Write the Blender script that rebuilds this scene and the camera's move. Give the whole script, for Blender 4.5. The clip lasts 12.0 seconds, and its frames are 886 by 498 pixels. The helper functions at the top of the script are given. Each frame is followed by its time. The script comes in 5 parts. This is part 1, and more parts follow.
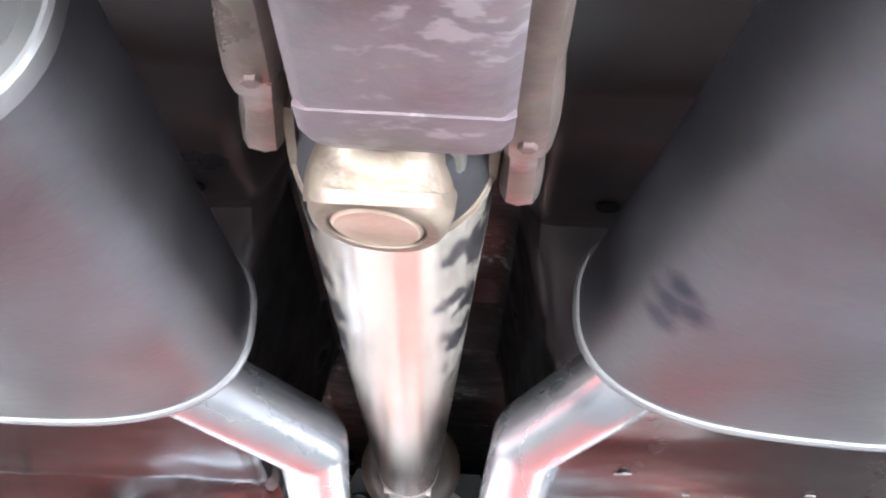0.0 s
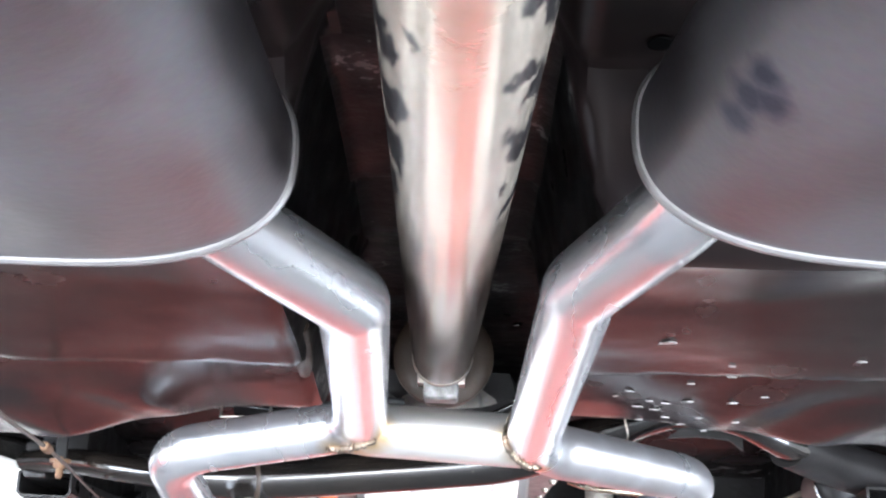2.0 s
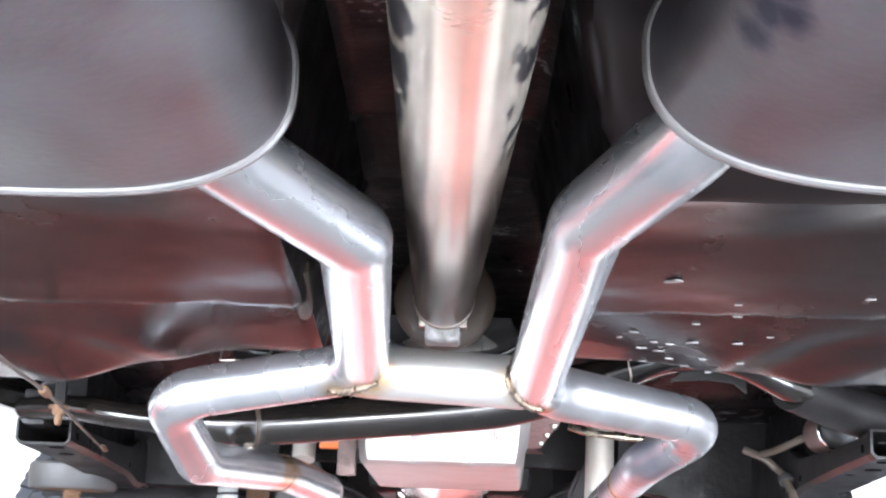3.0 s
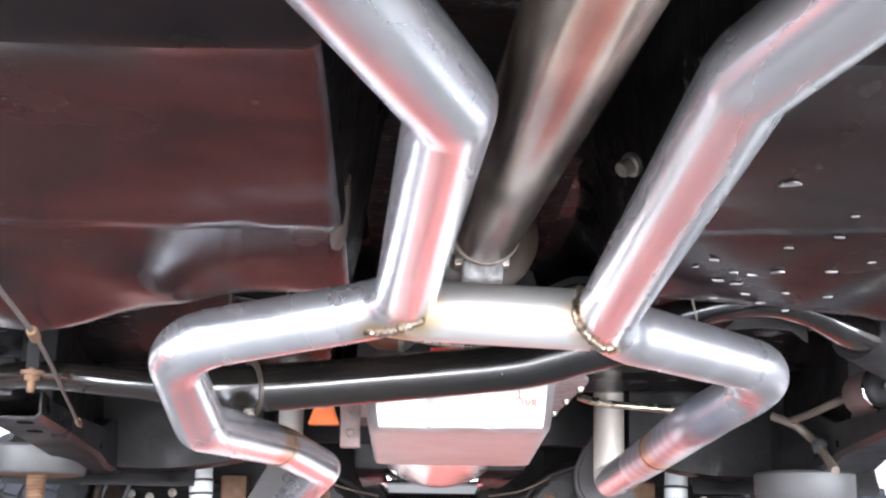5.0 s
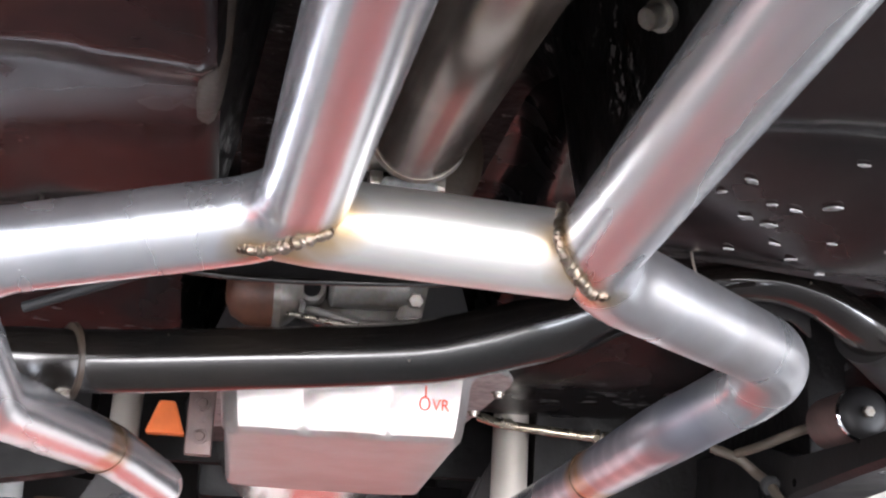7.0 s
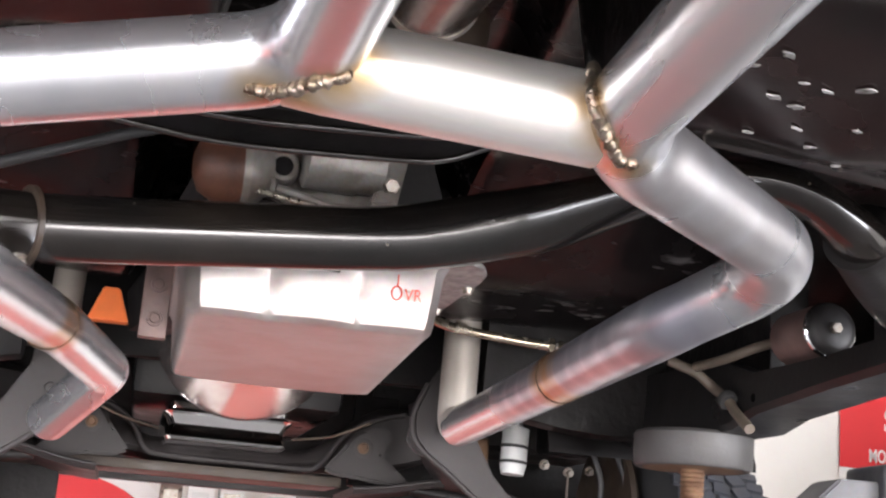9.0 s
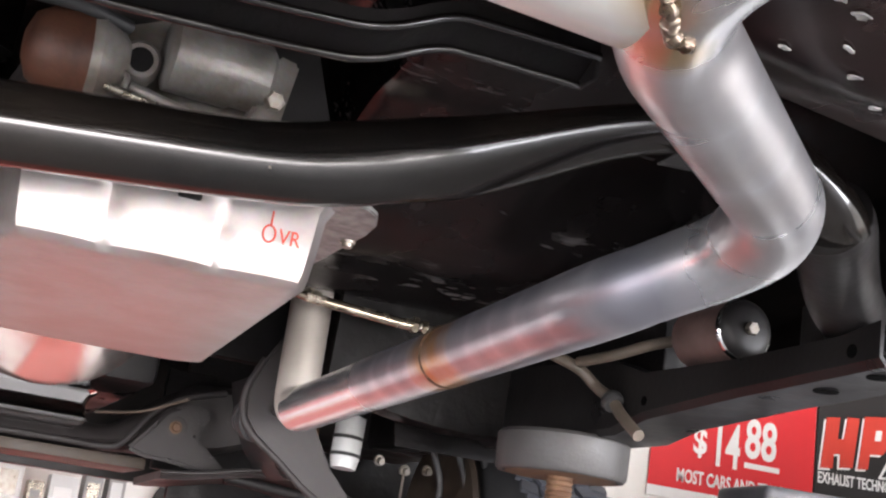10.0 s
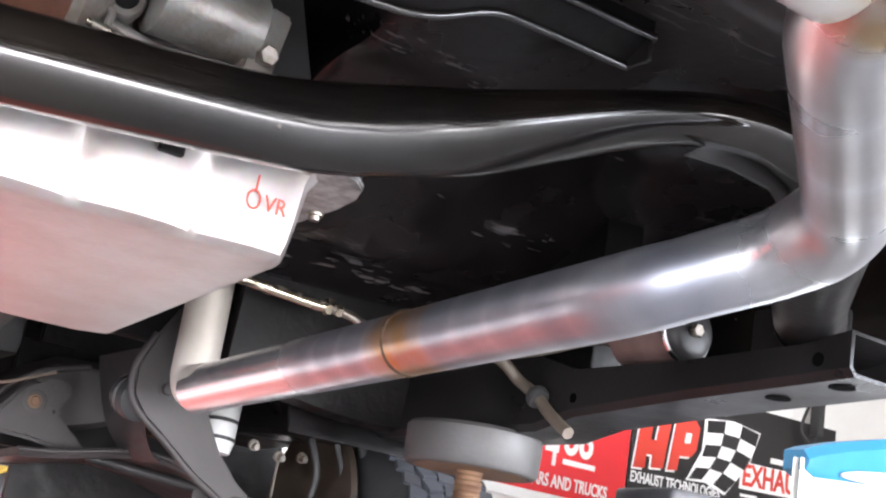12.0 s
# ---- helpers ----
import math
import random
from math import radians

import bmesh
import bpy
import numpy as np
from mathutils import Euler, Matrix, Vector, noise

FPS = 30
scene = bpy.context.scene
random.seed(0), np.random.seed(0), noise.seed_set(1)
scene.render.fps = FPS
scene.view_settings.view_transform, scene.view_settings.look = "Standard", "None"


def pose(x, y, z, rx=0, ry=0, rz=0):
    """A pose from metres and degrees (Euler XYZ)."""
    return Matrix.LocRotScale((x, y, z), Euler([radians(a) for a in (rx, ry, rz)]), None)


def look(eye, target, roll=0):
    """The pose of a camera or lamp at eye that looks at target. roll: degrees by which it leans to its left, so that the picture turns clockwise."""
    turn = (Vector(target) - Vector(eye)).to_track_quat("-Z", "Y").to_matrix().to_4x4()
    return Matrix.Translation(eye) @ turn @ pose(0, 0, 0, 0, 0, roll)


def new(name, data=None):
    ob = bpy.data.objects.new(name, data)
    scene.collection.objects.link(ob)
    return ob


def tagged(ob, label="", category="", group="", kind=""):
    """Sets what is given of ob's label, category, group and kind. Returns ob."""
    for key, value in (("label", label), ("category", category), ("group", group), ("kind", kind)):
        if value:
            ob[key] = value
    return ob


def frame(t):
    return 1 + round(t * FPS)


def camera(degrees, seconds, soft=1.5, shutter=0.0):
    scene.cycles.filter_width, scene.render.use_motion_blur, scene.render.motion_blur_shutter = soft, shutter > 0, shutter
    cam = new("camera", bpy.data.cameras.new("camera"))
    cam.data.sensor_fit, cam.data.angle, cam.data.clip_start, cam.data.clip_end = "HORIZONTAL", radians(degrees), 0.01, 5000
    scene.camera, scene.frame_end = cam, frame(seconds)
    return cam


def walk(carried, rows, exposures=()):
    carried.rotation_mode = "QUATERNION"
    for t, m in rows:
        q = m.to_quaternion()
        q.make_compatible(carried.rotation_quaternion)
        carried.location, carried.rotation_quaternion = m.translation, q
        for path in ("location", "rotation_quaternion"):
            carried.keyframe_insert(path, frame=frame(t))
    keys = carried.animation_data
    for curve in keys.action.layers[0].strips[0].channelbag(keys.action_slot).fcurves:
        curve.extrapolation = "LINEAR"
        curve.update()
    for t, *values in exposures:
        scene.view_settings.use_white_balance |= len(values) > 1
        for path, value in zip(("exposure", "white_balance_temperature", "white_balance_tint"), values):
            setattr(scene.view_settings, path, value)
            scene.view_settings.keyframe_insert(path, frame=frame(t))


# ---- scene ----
cam = camera(38.6, 12.0, 2.25)
PATH = [
    (0.0, pose(0.0590, 0.2983, 1.4638, 108.862, -3.286, -0.048)),
    (0.5, pose(0.0391, 0.3144, 1.4649, 107.450, -2.097, -0.425)),
    (1.0, pose(0.0314, 0.3291, 1.4397, 107.534, -1.681, 0.129)),
    (1.5, pose(0.0275, 0.3426, 1.4176, 107.217, -1.653, 0.477)),
    (2.0, pose(0.0340, 0.3606, 1.4073, 106.074, -2.246, 0.741)),
    (2.5, pose(0.0315, 0.3764, 1.4012, 104.602, -2.028, 0.555)),
    (4.5, pose(-0.0219, 0.4803, 1.3782, 103.471, -1.737, 1.320)),
    (5.0, pose(-0.0905, 0.5985, 1.3600, 104.136, -0.716, -1.969)),
    (5.5, pose(-0.0956, 0.8166, 1.3734, 106.562, -0.425, -3.043)),
    (6.0, pose(-0.0910, 0.9511, 1.3626, 107.301, -0.974, -4.055)),
    (6.5, pose(-0.1058, 1.0177, 1.3564, 107.329, -1.385, -6.922)),
    (7.0, pose(-0.1132, 1.0375, 1.3523, 106.759, -2.593, -9.186)),
    (7.5, pose(-0.1179, 1.0412, 1.3380, 104.856, -3.241, -9.803)),
    (9.5, pose(-0.1668, 1.2167, 1.3195, 103.944, -5.965, -17.487)),
    (10.0, pose(-0.1663, 1.3849, 1.3255, 104.735, -7.751, -23.449)),
    (10.5, pose(-0.2197, 1.4895, 1.3276, 104.948, -8.716, -28.995)),
    (11.0, pose(-0.2546, 1.5201, 1.3192, 105.059, -9.107, -31.725)),
    (11.5, pose(-0.2736, 1.5238, 1.3141, 105.430, -9.041, -33.071)),
    (12.0, pose(-0.2790, 1.5222, 1.3140, 105.600, -9.032, -33.355)),
]
walk(cam, PATH, [(0, 1.70, 5850, 9), (1.0, 1.57, 5850, 9), (2.5, 1.54, 5850, 10), (5.0, 1.45, 6000, 13), (6.5, 0.90, 6150, 14), (9.5, 0.80, 6600, 16), (12, 1.38, 6250, 14)])

# ---------- world and light ----------
world = bpy.data.worlds.new("sky")
scene.world = world
world.use_nodes = True
wn = world.node_tree.nodes
sky = wn.new("ShaderNodeTexSky")
sky.sky_type = "NISHITA"
sky.sun_disc = False
sky.sun_elevation = radians(50)
sky.sun_rotation = radians(90)
world.node_tree.links.new(sky.outputs["Color"], wn["Background"].inputs["Color"])
wn["Background"].inputs["Strength"].default_value = 0.10

sun_data = bpy.data.lights.new("sun", "SUN")
sun_data.energy = 4.5
sun_data.angle = radians(0.5)
sun_data.color = (1.0, 0.95, 0.88)
sun = new("sun", sun_data)
sun.matrix_world = look((8, -1.0, 9), (2.0, -1.2, 1.0))


def door_light(name, eye, target, w, h, watts, colour=(1, 1, 1)):
    """Sky light in a bay door's opening."""
    d = bpy.data.lights.new(name, "AREA")
    d.shape, d.size, d.size_y, d.energy, d.color = "RECTANGLE", w, h, watts, colour
    o = new(name, d)
    o.matrix_world = look(eye, target)
    return o


door_light("door_sky_left", (-4.05, -1.0, 1.42), (0, 0.8, 1.42), 2.6, 2.6, 250, (0.92, 0.96, 1.0))
door_light("door_sky_right", (4.05, -1.2, 1.42), (0, 0.6, 1.42), 3.3, 2.6, 380, (0.92, 0.96, 1.0))
door_light("door_sky_rear", (0.0, -4.55, 1.42), (0, 0, 1.42), 7.3, 2.7, 740, (1.0, 0.98, 0.95))

# ---------- materials ----------


def mat(name, base, rough=0.5, metal=0.0, vary=0.15, scale=12.0, bump=0.15, fine=90.0, tint=None, stretch=(1, 1, 1),
        rough_vary=0.12, coat=0.0):
    """A surface with stains at a large and a small scale, uneven gloss and fine relief, in metres."""
    m = bpy.data.materials.new(name)
    m.use_nodes = True
    n, k = m.node_tree.nodes, m.node_tree.links
    b = n["Principled BSDF"]
    tc = n.new("ShaderNodeTexCoord")
    mp = n.new("ShaderNodeMapping")
    mp.inputs["Scale"].default_value = stretch
    k.new(tc.outputs["Object"], mp.inputs["Vector"])
    big, small = n.new("ShaderNodeTexNoise"), n.new("ShaderNodeTexNoise")
    for tex, s, d in ((big, scale, 6), (small, fine, 4)):
        tex.inputs["Scale"].default_value, tex.inputs["Detail"].default_value = s, d
        k.new(mp.outputs["Vector"], tex.inputs["Vector"])
    ramp = n.new("ShaderNodeValToRGB")
    dark = tint or tuple(c * (1 - vary * 2) for c in base)
    ramp.color_ramp.elements[0].position, ramp.color_ramp.elements[1].position = 0.32, 0.62
    ramp.color_ramp.elements[0].color = (*dark, 1)
    ramp.color_ramp.elements[1].color = (*base, 1)
    k.new(big.outputs["Fac"], ramp.inputs["Fac"])
    mix = n.new("ShaderNodeMix")
    mix.data_type, mix.blend_type = "RGBA", "MULTIPLY"
    mix.inputs["Factor"].default_value = vary
    k.new(ramp.outputs["Color"], mix.inputs["A"])
    k.new(small.outputs["Color"], mix.inputs["B"])
    k.new(mix.outputs["Result"], b.inputs["Base Color"])
    mr = n.new("ShaderNodeMapRange")
    mr.inputs["From Min"].default_value, mr.inputs["From Max"].default_value = 0.3, 0.7
    mr.inputs["To Min"].default_value = max(0.02, rough - rough_vary)
    mr.inputs["To Max"].default_value = min(1.0, rough + rough_vary)
    k.new(big.outputs["Fac"], mr.inputs["Value"])
    k.new(mr.outputs["Result"], b.inputs["Roughness"])
    bp = n.new("ShaderNodeBump")
    bp.inputs["Strength"].default_value, bp.inputs["Distance"].default_value = bump, 0.002
    k.new(small.outputs["Fac"], bp.inputs["Height"])
    k.new(bp.outputs["Normal"], b.inputs["Normal"])
    b.inputs["Metallic"].default_value = metal
    b.inputs["Coat Weight"].default_value = coat
    b.inputs["Coat Roughness"].default_value = 0.12
    return m


def stain_or_shade(m, spots, colour, reach, ragged=25.0, rough=None):
    """Burns, soils or shades a material round some places, with a ragged edge."""
    n, k = m.node_tree.nodes, m.node_tree.links
    b = n["Principled BSDF"]
    geo = n.new("ShaderNodeNewGeometry")
    noise_tex = n.new("ShaderNodeTexNoise")
    noise_tex.inputs["Scale"].default_value, noise_tex.inputs["Detail"].default_value = ragged, 5
    k.new(geo.outputs["Position"], noise_tex.inputs["Vector"])
    fac = None
    for p in spots:
        d = n.new("ShaderNodeVectorMath")
        d.operation = "DISTANCE"
        d.inputs[1].default_value = p
        k.new(geo.outputs["Position"], d.inputs[0])
        if fac is None:
            fac = d.outputs["Value"]
        else:
            mn = n.new("ShaderNodeMath")
            mn.operation = "MINIMUM"
            k.new(fac, mn.inputs[0])
            k.new(d.outputs["Value"], mn.inputs[1])
            fac = mn.outputs["Value"]
    ad = n.new("ShaderNodeMath")
    ad.operation = "MULTIPLY_ADD"
    k.new(noise_tex.outputs["Fac"], ad.inputs[0])
    ad.inputs[1].default_value = reach * 0.9
    k.new(fac, ad.inputs[2])
    mr = n.new("ShaderNodeMapRange")
    mr.inputs["From Min"].default_value, mr.inputs["From Max"].default_value = reach * 0.75, reach * 1.5
    mr.inputs["To Min"].default_value, mr.inputs["To Max"].default_value = 1.0, 0.0
    k.new(ad.outputs["Value"], mr.inputs["Value"])
    mix = n.new("ShaderNodeMix")
    mix.data_type = "RGBA"
    k.new(mr.outputs["Result"], mix.inputs["Factor"])
    k.new(b.inputs["Base Color"].links[0].from_socket, mix.inputs["A"])
    mix.inputs["B"].default_value = (*colour, 1)
    k.new(mix.outputs["Result"], b.inputs["Base Color"])
    if rough is not None:
        blend = n.new("ShaderNodeMix")
        k.new(mr.outputs["Result"], blend.inputs["Factor"])
        k.new(b.inputs["Roughness"].links[0].from_socket, blend.inputs["A"])
        blend.inputs["B"].default_value = rough
        k.new(blend.outputs["Result"], b.inputs["Roughness"])
    return m


def flecks(m, scale, share, colour, stretch=(1, 1, 1)):
    """Scatters small pale chips and scratches where the coat has flaked."""
    n, k = m.node_tree.nodes, m.node_tree.links
    b = n["Principled BSDF"]
    geo, mp = n.new("ShaderNodeNewGeometry"), n.new("ShaderNodeMapping")
    mp.inputs["Scale"].default_value = stretch
    k.new(geo.outputs["Position"], mp.inputs["Vector"])
    fine, wide = n.new("ShaderNodeTexNoise"), n.new("ShaderNodeTexNoise")
    for tex, sc, det in ((fine, scale, 3), (wide, scale * 0.12, 2)):
        tex.inputs["Scale"].default_value, tex.inputs["Detail"].default_value = sc, det
        k.new(mp.outputs["Vector"], tex.inputs["Vector"])
    mul = n.new("ShaderNodeMath")
    mul.operation = "MULTIPLY"
    k.new(fine.outputs["Fac"], mul.inputs[0])
    k.new(wide.outputs["Fac"], mul.inputs[1])
    mr = n.new("ShaderNodeMapRange")
    mr.inputs["From Min"].default_value, mr.inputs["From Max"].default_value = share, share + 0.05
    k.new(mul.outputs["Value"], mr.inputs["Value"])
    mix = n.new("ShaderNodeMix")
    mix.data_type = "RGBA"
    k.new(mr.outputs["Result"], mix.inputs["Factor"])
    k.new(b.inputs["Base Color"].links[0].from_socket, mix.inputs["A"])
    mix.inputs["B"].default_value = (*colour, 1)
    k.new(mix.outputs["Result"], b.inputs["Base Color"])


BAND_L, BAND_R = (-0.279, 2.535, 1.537), (0.305, 2.532, 1.5400)
M_PIPE = mat("aluminised_pipe", (0.72, 0.725, 0.75), 0.26, 0.92, 0.06, 14, 0.012, 150, (0.62, 0.635, 0.675), (1, 0.16, 1), 0.03)
M_CROSS = mat("raw_crossover_pipe", (0.84, 0.82, 0.79), 0.43, 0.85, 0.10, 14, 0.06, 220, (0.70, 0.68, 0.65), (0.25, 1, 1), 0.05)


def dents(m, scale, strength, distance):
    """Adds shallow unevenness that bends the reflections."""
    n, k = m.node_tree.nodes, m.node_tree.links
    b = n["Principled BSDF"]
    geo, tex, bp = n.new("ShaderNodeNewGeometry"), n.new("ShaderNodeTexNoise"), n.new("ShaderNodeBump")
    tex.inputs["Scale"].default_value, tex.inputs["Detail"].default_value = scale, 1.5
    k.new(geo.outputs["Position"], tex.inputs["Vector"])
    k.new(tex.outputs["Fac"], bp.inputs["Height"])
    bp.inputs["Strength"].default_value, bp.inputs["Distance"].default_value = strength, distance
    k.new(b.inputs["Normal"].links[0].from_socket, bp.inputs["Normal"])
    k.new(bp.outputs["Normal"], b.inputs["Normal"])


dents(M_PIPE, 9.0, 0.16, 0.006)

HEAT = [(-0.120, 1.85, 1.580), (-0.098, 1.85, 1.578), (-0.078, 1.828, 1.592), (-0.066, 1.828, 1.606), (0.080, 1.818, 1.606), (0.097, 1.83, 1.582), (0.116, 1.855, 1.573)]
for pipe_mat in (M_PIPE, M_CROSS):
    stain_or_shade(pipe_mat, HEAT, (0.52, 0.385, 0.235), 0.026)
stain_or_shade(M_PIPE, [(0.15, 1.90, 1.60), (0.21, 1.95, 1.597), (0.27, 2.0, 1.592), (0.33, 2.045, 1.590)], (0.38, 0.36, 0.36), 0.052, 12, 0.40)
# darker, bluer and rougher along the right pipe's forward length
stain_or_shade(M_PIPE, [(0.287, 2.16 + 0.055 * k, 1.545) for k in range(11)], (0.34, 0.35, 0.40), 0.065, 14, 0.36)
stain_or_shade(M_PIPE, [(p[0], p[1] + d, p[2]) for p in (BAND_L, BAND_R) for d in (-0.008, -0.028)], (0.46, 0.235, 0.055), 0.060, 40)
M_WELDB = mat("browned_weld", (0.10, 0.07, 0.05), 0.4, 0.6, 0.25, 50, 0.3, 300, (0.17, 0.10, 0.05))
M_WELD = mat("weld_bead", (0.28, 0.235, 0.19), 0.34, 0.85, 0.3, 70, 0.4, 320, (0.11, 0.072, 0.045))
M_MUFFLER = mat("muffler_steel", (0.145, 0.138, 0.150), 0.46, 0.55, 0.24, 8, 0.12, 140, (0.080, 0.073, 0.080))
M_ENDCAP = mat("muffler_end_steel", (0.12, 0.117, 0.115), 0.45, 0.4, 0.1, 20, 0.1, 150, (0.085, 0.082, 0.08))
M_RIM = mat("muffler_seam", (0.26, 0.25, 0.25), 0.5, 0.6, 0.12, 20, 0.1, 150, (0.20, 0.195, 0.195))
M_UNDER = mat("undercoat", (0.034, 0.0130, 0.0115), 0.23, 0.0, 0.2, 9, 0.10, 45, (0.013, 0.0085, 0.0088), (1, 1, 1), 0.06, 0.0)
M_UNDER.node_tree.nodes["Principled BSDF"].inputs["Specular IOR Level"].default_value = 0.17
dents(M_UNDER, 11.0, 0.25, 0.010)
# darker along the rear edge, blending into the crossmember's black
stain_or_shade(M_UNDER, [(0.12 * k - 0.78, 1.415, 1.69) for k in range(14)], (0.014, 0.0095, 0.0098), 0.075, 10)
# the left pan's undercoat again, its colour darkened to shade the right side
M_PANR = mat("undercoat_shaded_right", (0.018, 0.0095, 0.009), 0.24, 0.0, 0.2, 9, 0.10, 45, (0.007, 0.0056, 0.0058), (1, 1, 1), 0.06)
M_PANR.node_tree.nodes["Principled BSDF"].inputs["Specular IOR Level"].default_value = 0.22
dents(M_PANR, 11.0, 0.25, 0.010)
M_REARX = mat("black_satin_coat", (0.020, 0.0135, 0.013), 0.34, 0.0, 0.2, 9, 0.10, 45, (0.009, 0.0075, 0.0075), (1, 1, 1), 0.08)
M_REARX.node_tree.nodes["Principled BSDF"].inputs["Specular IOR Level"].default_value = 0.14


M_TUNNEL = mat("old_undercoat", (0.009, 0.008, 0.008), 0.5, 0.0, 0.3, 14, 0.9, 55, (0.005, 0.0045, 0.0045), (1, 1, 1), 0.2)
M_TUNNEL.node_tree.nodes["Principled BSDF"].inputs["Specular IOR Level"].default_value = 0.12
M_GREASE = mat("greasy_tunnel_coat", (0.008, 0.007, 0.007), 0.45, 0.0, 0.3, 14, 0.9, 55, (0.005, 0.0045, 0.0045), (1, 1, 1), 0.2)
M_GREASE.node_tree.nodes["Principled BSDF"].inputs["Specular IOR Level"].default_value = 0.16
flecks(M_GREASE, 90.0, 0.36, (0.13, 0.125, 0.12))
M_TOE = mat("glossy_black_toe_board", (0.013, 0.0110, 0.0112), 0.24, 0.0, 0.2, 8, 0.22, 60, (0.007, 0.0062, 0.0062), (1, 1, 1), 0.10)
M_TOE.node_tree.nodes["Principled BSDF"].inputs["Specular IOR Level"].default_value = 0.32
dents(M_TOE, 9.0, 0.4, 0.010)
flecks(M_TOE, 110.0, 0.372, (0.085, 0.08, 0.08), (0.25, 1, 1))
M_BLACK = mat("gloss_black_paint", (0.006, 0.0052, 0.0048), 0.15, 0.0, 0.2, 10, 0.02, 120, (0.014, 0.011, 0.009), (1, 1, 1), 0.05)
M_BLACK.node_tree.nodes["Principled BSDF"].inputs["Specular IOR Level"].default_value = 0.8
flecks(M_BLACK, 140.0, 0.44, (0.22, 0.19, 0.15))
M_SATIN = mat("satin_black_steel", (0.016, 0.0148, 0.0148), 0.36, 0.0, 0.25, 10, 0.15, 130, (0.010, 0.0092, 0.0092), (1, 1, 1), 0.12)
M_SATIN.node_tree.nodes["Principled BSDF"].inputs["Specular IOR Level"].default_value = 0.22
# satin black with its colour lightened to put a highlight on the beam
M_BEAM = mat("highlit_satin_black", (0.034, 0.0295, 0.0295), 0.55, 0.0, 0.3, 14, 0.15, 130, (0.020, 0.017, 0.0165), (1, 1, 1), 0.12)
M_BEAM.node_tree.nodes["Principled BSDF"].inputs["Specular IOR Level"].default_value = 0.3
M_CAST = mat("bare_aluminium_casting", (0.36, 0.34, 0.32), 0.42, 0.5, 0.3, 26, 0.3, 200, (0.22, 0.185, 0.155))
flecks(M_CAST, 60.0, 0.33, (0.10, 0.065, 0.04))
M_CASTG = mat("dulled_bare_metal", (0.42, 0.41, 0.40), 0.5, 0.4, 0.3, 80, 0.3, 300, (0.14, 0.135, 0.13))
M_CASTD = mat("oily_casting_or_shade", (0.018, 0.016, 0.016), 0.65, 0.0, 0.25, 18, 0.3, 160, (0.010, 0.009, 0.009))
M_COLLAR = mat("brown_collar", (0.05, 0.033, 0.022), 0.5, 0.2, 0.3, 30, 0.3, 200, (0.03, 0.02, 0.014))
M_BRKT = mat("pinkish_brown_steel", (0.15, 0.095, 0.085), 0.5, 0.2, 0.25, 30, 0.25, 160, (0.08, 0.05, 0.045))
# near-black colour for discs that paint the shade of uncut holes
M_HOLE = mat("hole_shade", (0.002, 0.002, 0.002), 0.95, 0.0, 0.1, 10, 0.0, 50)
M_HOLE.node_tree.nodes["Principled BSDF"].inputs["Specular IOR Level"].default_value = 0.05
M_HEAD = mat("dull_head_pipe_steel", (0.60, 0.555, 0.50), 0.42, 0.45, 0.1, 9, 0.1, 160, (0.50, 0.455, 0.40))
M_DOME = mat("rust_brown_dome", (0.13, 0.05, 0.028), 0.5, 0.2, 0.3, 30, 0.3, 200, (0.06, 0.025, 0.016))
M_PAN = mat("stamped_steel_pan", (0.53, 0.505, 0.495), 0.42, 0.65, 0.22, 16, 0.08, 150, (0.42, 0.365, 0.345), (1, 1, 1), 0.06)
M_CONV = mat("polished_steel_drum", (0.60, 0.56, 0.54), 0.2, 0.9, 0.1, 12, 0.05, 150, (0.62, 0.58, 0.56), (1, 1, 1), 0.06)
M_CHROME = mat("chrome", (0.80, 0.80, 0.80), 0.07, 1.0, 0.05, 8, 0.01, 80, (0.72, 0.72, 0.72), (1, 1, 1), 0.03)
M_BOLT = mat("zinc_bolt", (0.45, 0.42, 0.38), 0.38, 0.9, 0.25, 60, 0.2, 300, (0.25, 0.21, 0.17))
M_RUST = mat("rusty_steel", (0.20, 0.115, 0.065), 0.65, 0.4, 0.3, 45, 0.5, 220, (0.10, 0.05, 0.028))
M_BACK = mat("brown_backing_plate", (0.050, 0.036, 0.025), 0.55, 0.2, 0.3, 25, 0.3, 160, (0.026, 0.018, 0.013))
M_RUBBER = mat("black_rubber", (0.03, 0.03, 0.031), 0.6, 0.0, 0.2, 20, 0.25, 180, (0.018, 0.018, 0.018))
M_TYRE = mat("tyre_rubber_lit", (0.055, 0.06, 0.075), 0.7, 0.0, 0.2, 15, 0.3, 150, (0.035, 0.036, 0.042))
M_PADRUB = mat("worn_pad_rubber", (0.046, 0.043, 0.042), 0.6, 0.0, 0.2, 18, 0.3, 160, (0.038, 0.036, 0.035))
M_CABLE = mat("frayed_steel_cable", (0.13, 0.115, 0.10), 0.5, 0.5, 0.3, 120, 0.6, 400, (0.06, 0.05, 0.043))
M_HOSE = mat("tan_hose", (0.12, 0.095, 0.075), 0.5, 0.0, 0.2, 30, 0.2, 200, (0.08, 0.065, 0.05))
M_LINE = mat("brassy_steel_line", (0.58, 0.51, 0.41), 0.24, 0.95, 0.2, 40, 0.08, 300, (0.38, 0.31, 0.22))
M_BRAID = mat("braided_steel_hose", (0.55, 0.50, 0.42), 0.3, 0.9, 0.2, 120, 0.5, 500, (0.36, 0.31, 0.25))
M_ORANGE = mat("orange_plastic", (0.80, 0.16, 0.02), 0.45, 0.0, 0.1, 20, 0.05, 200)
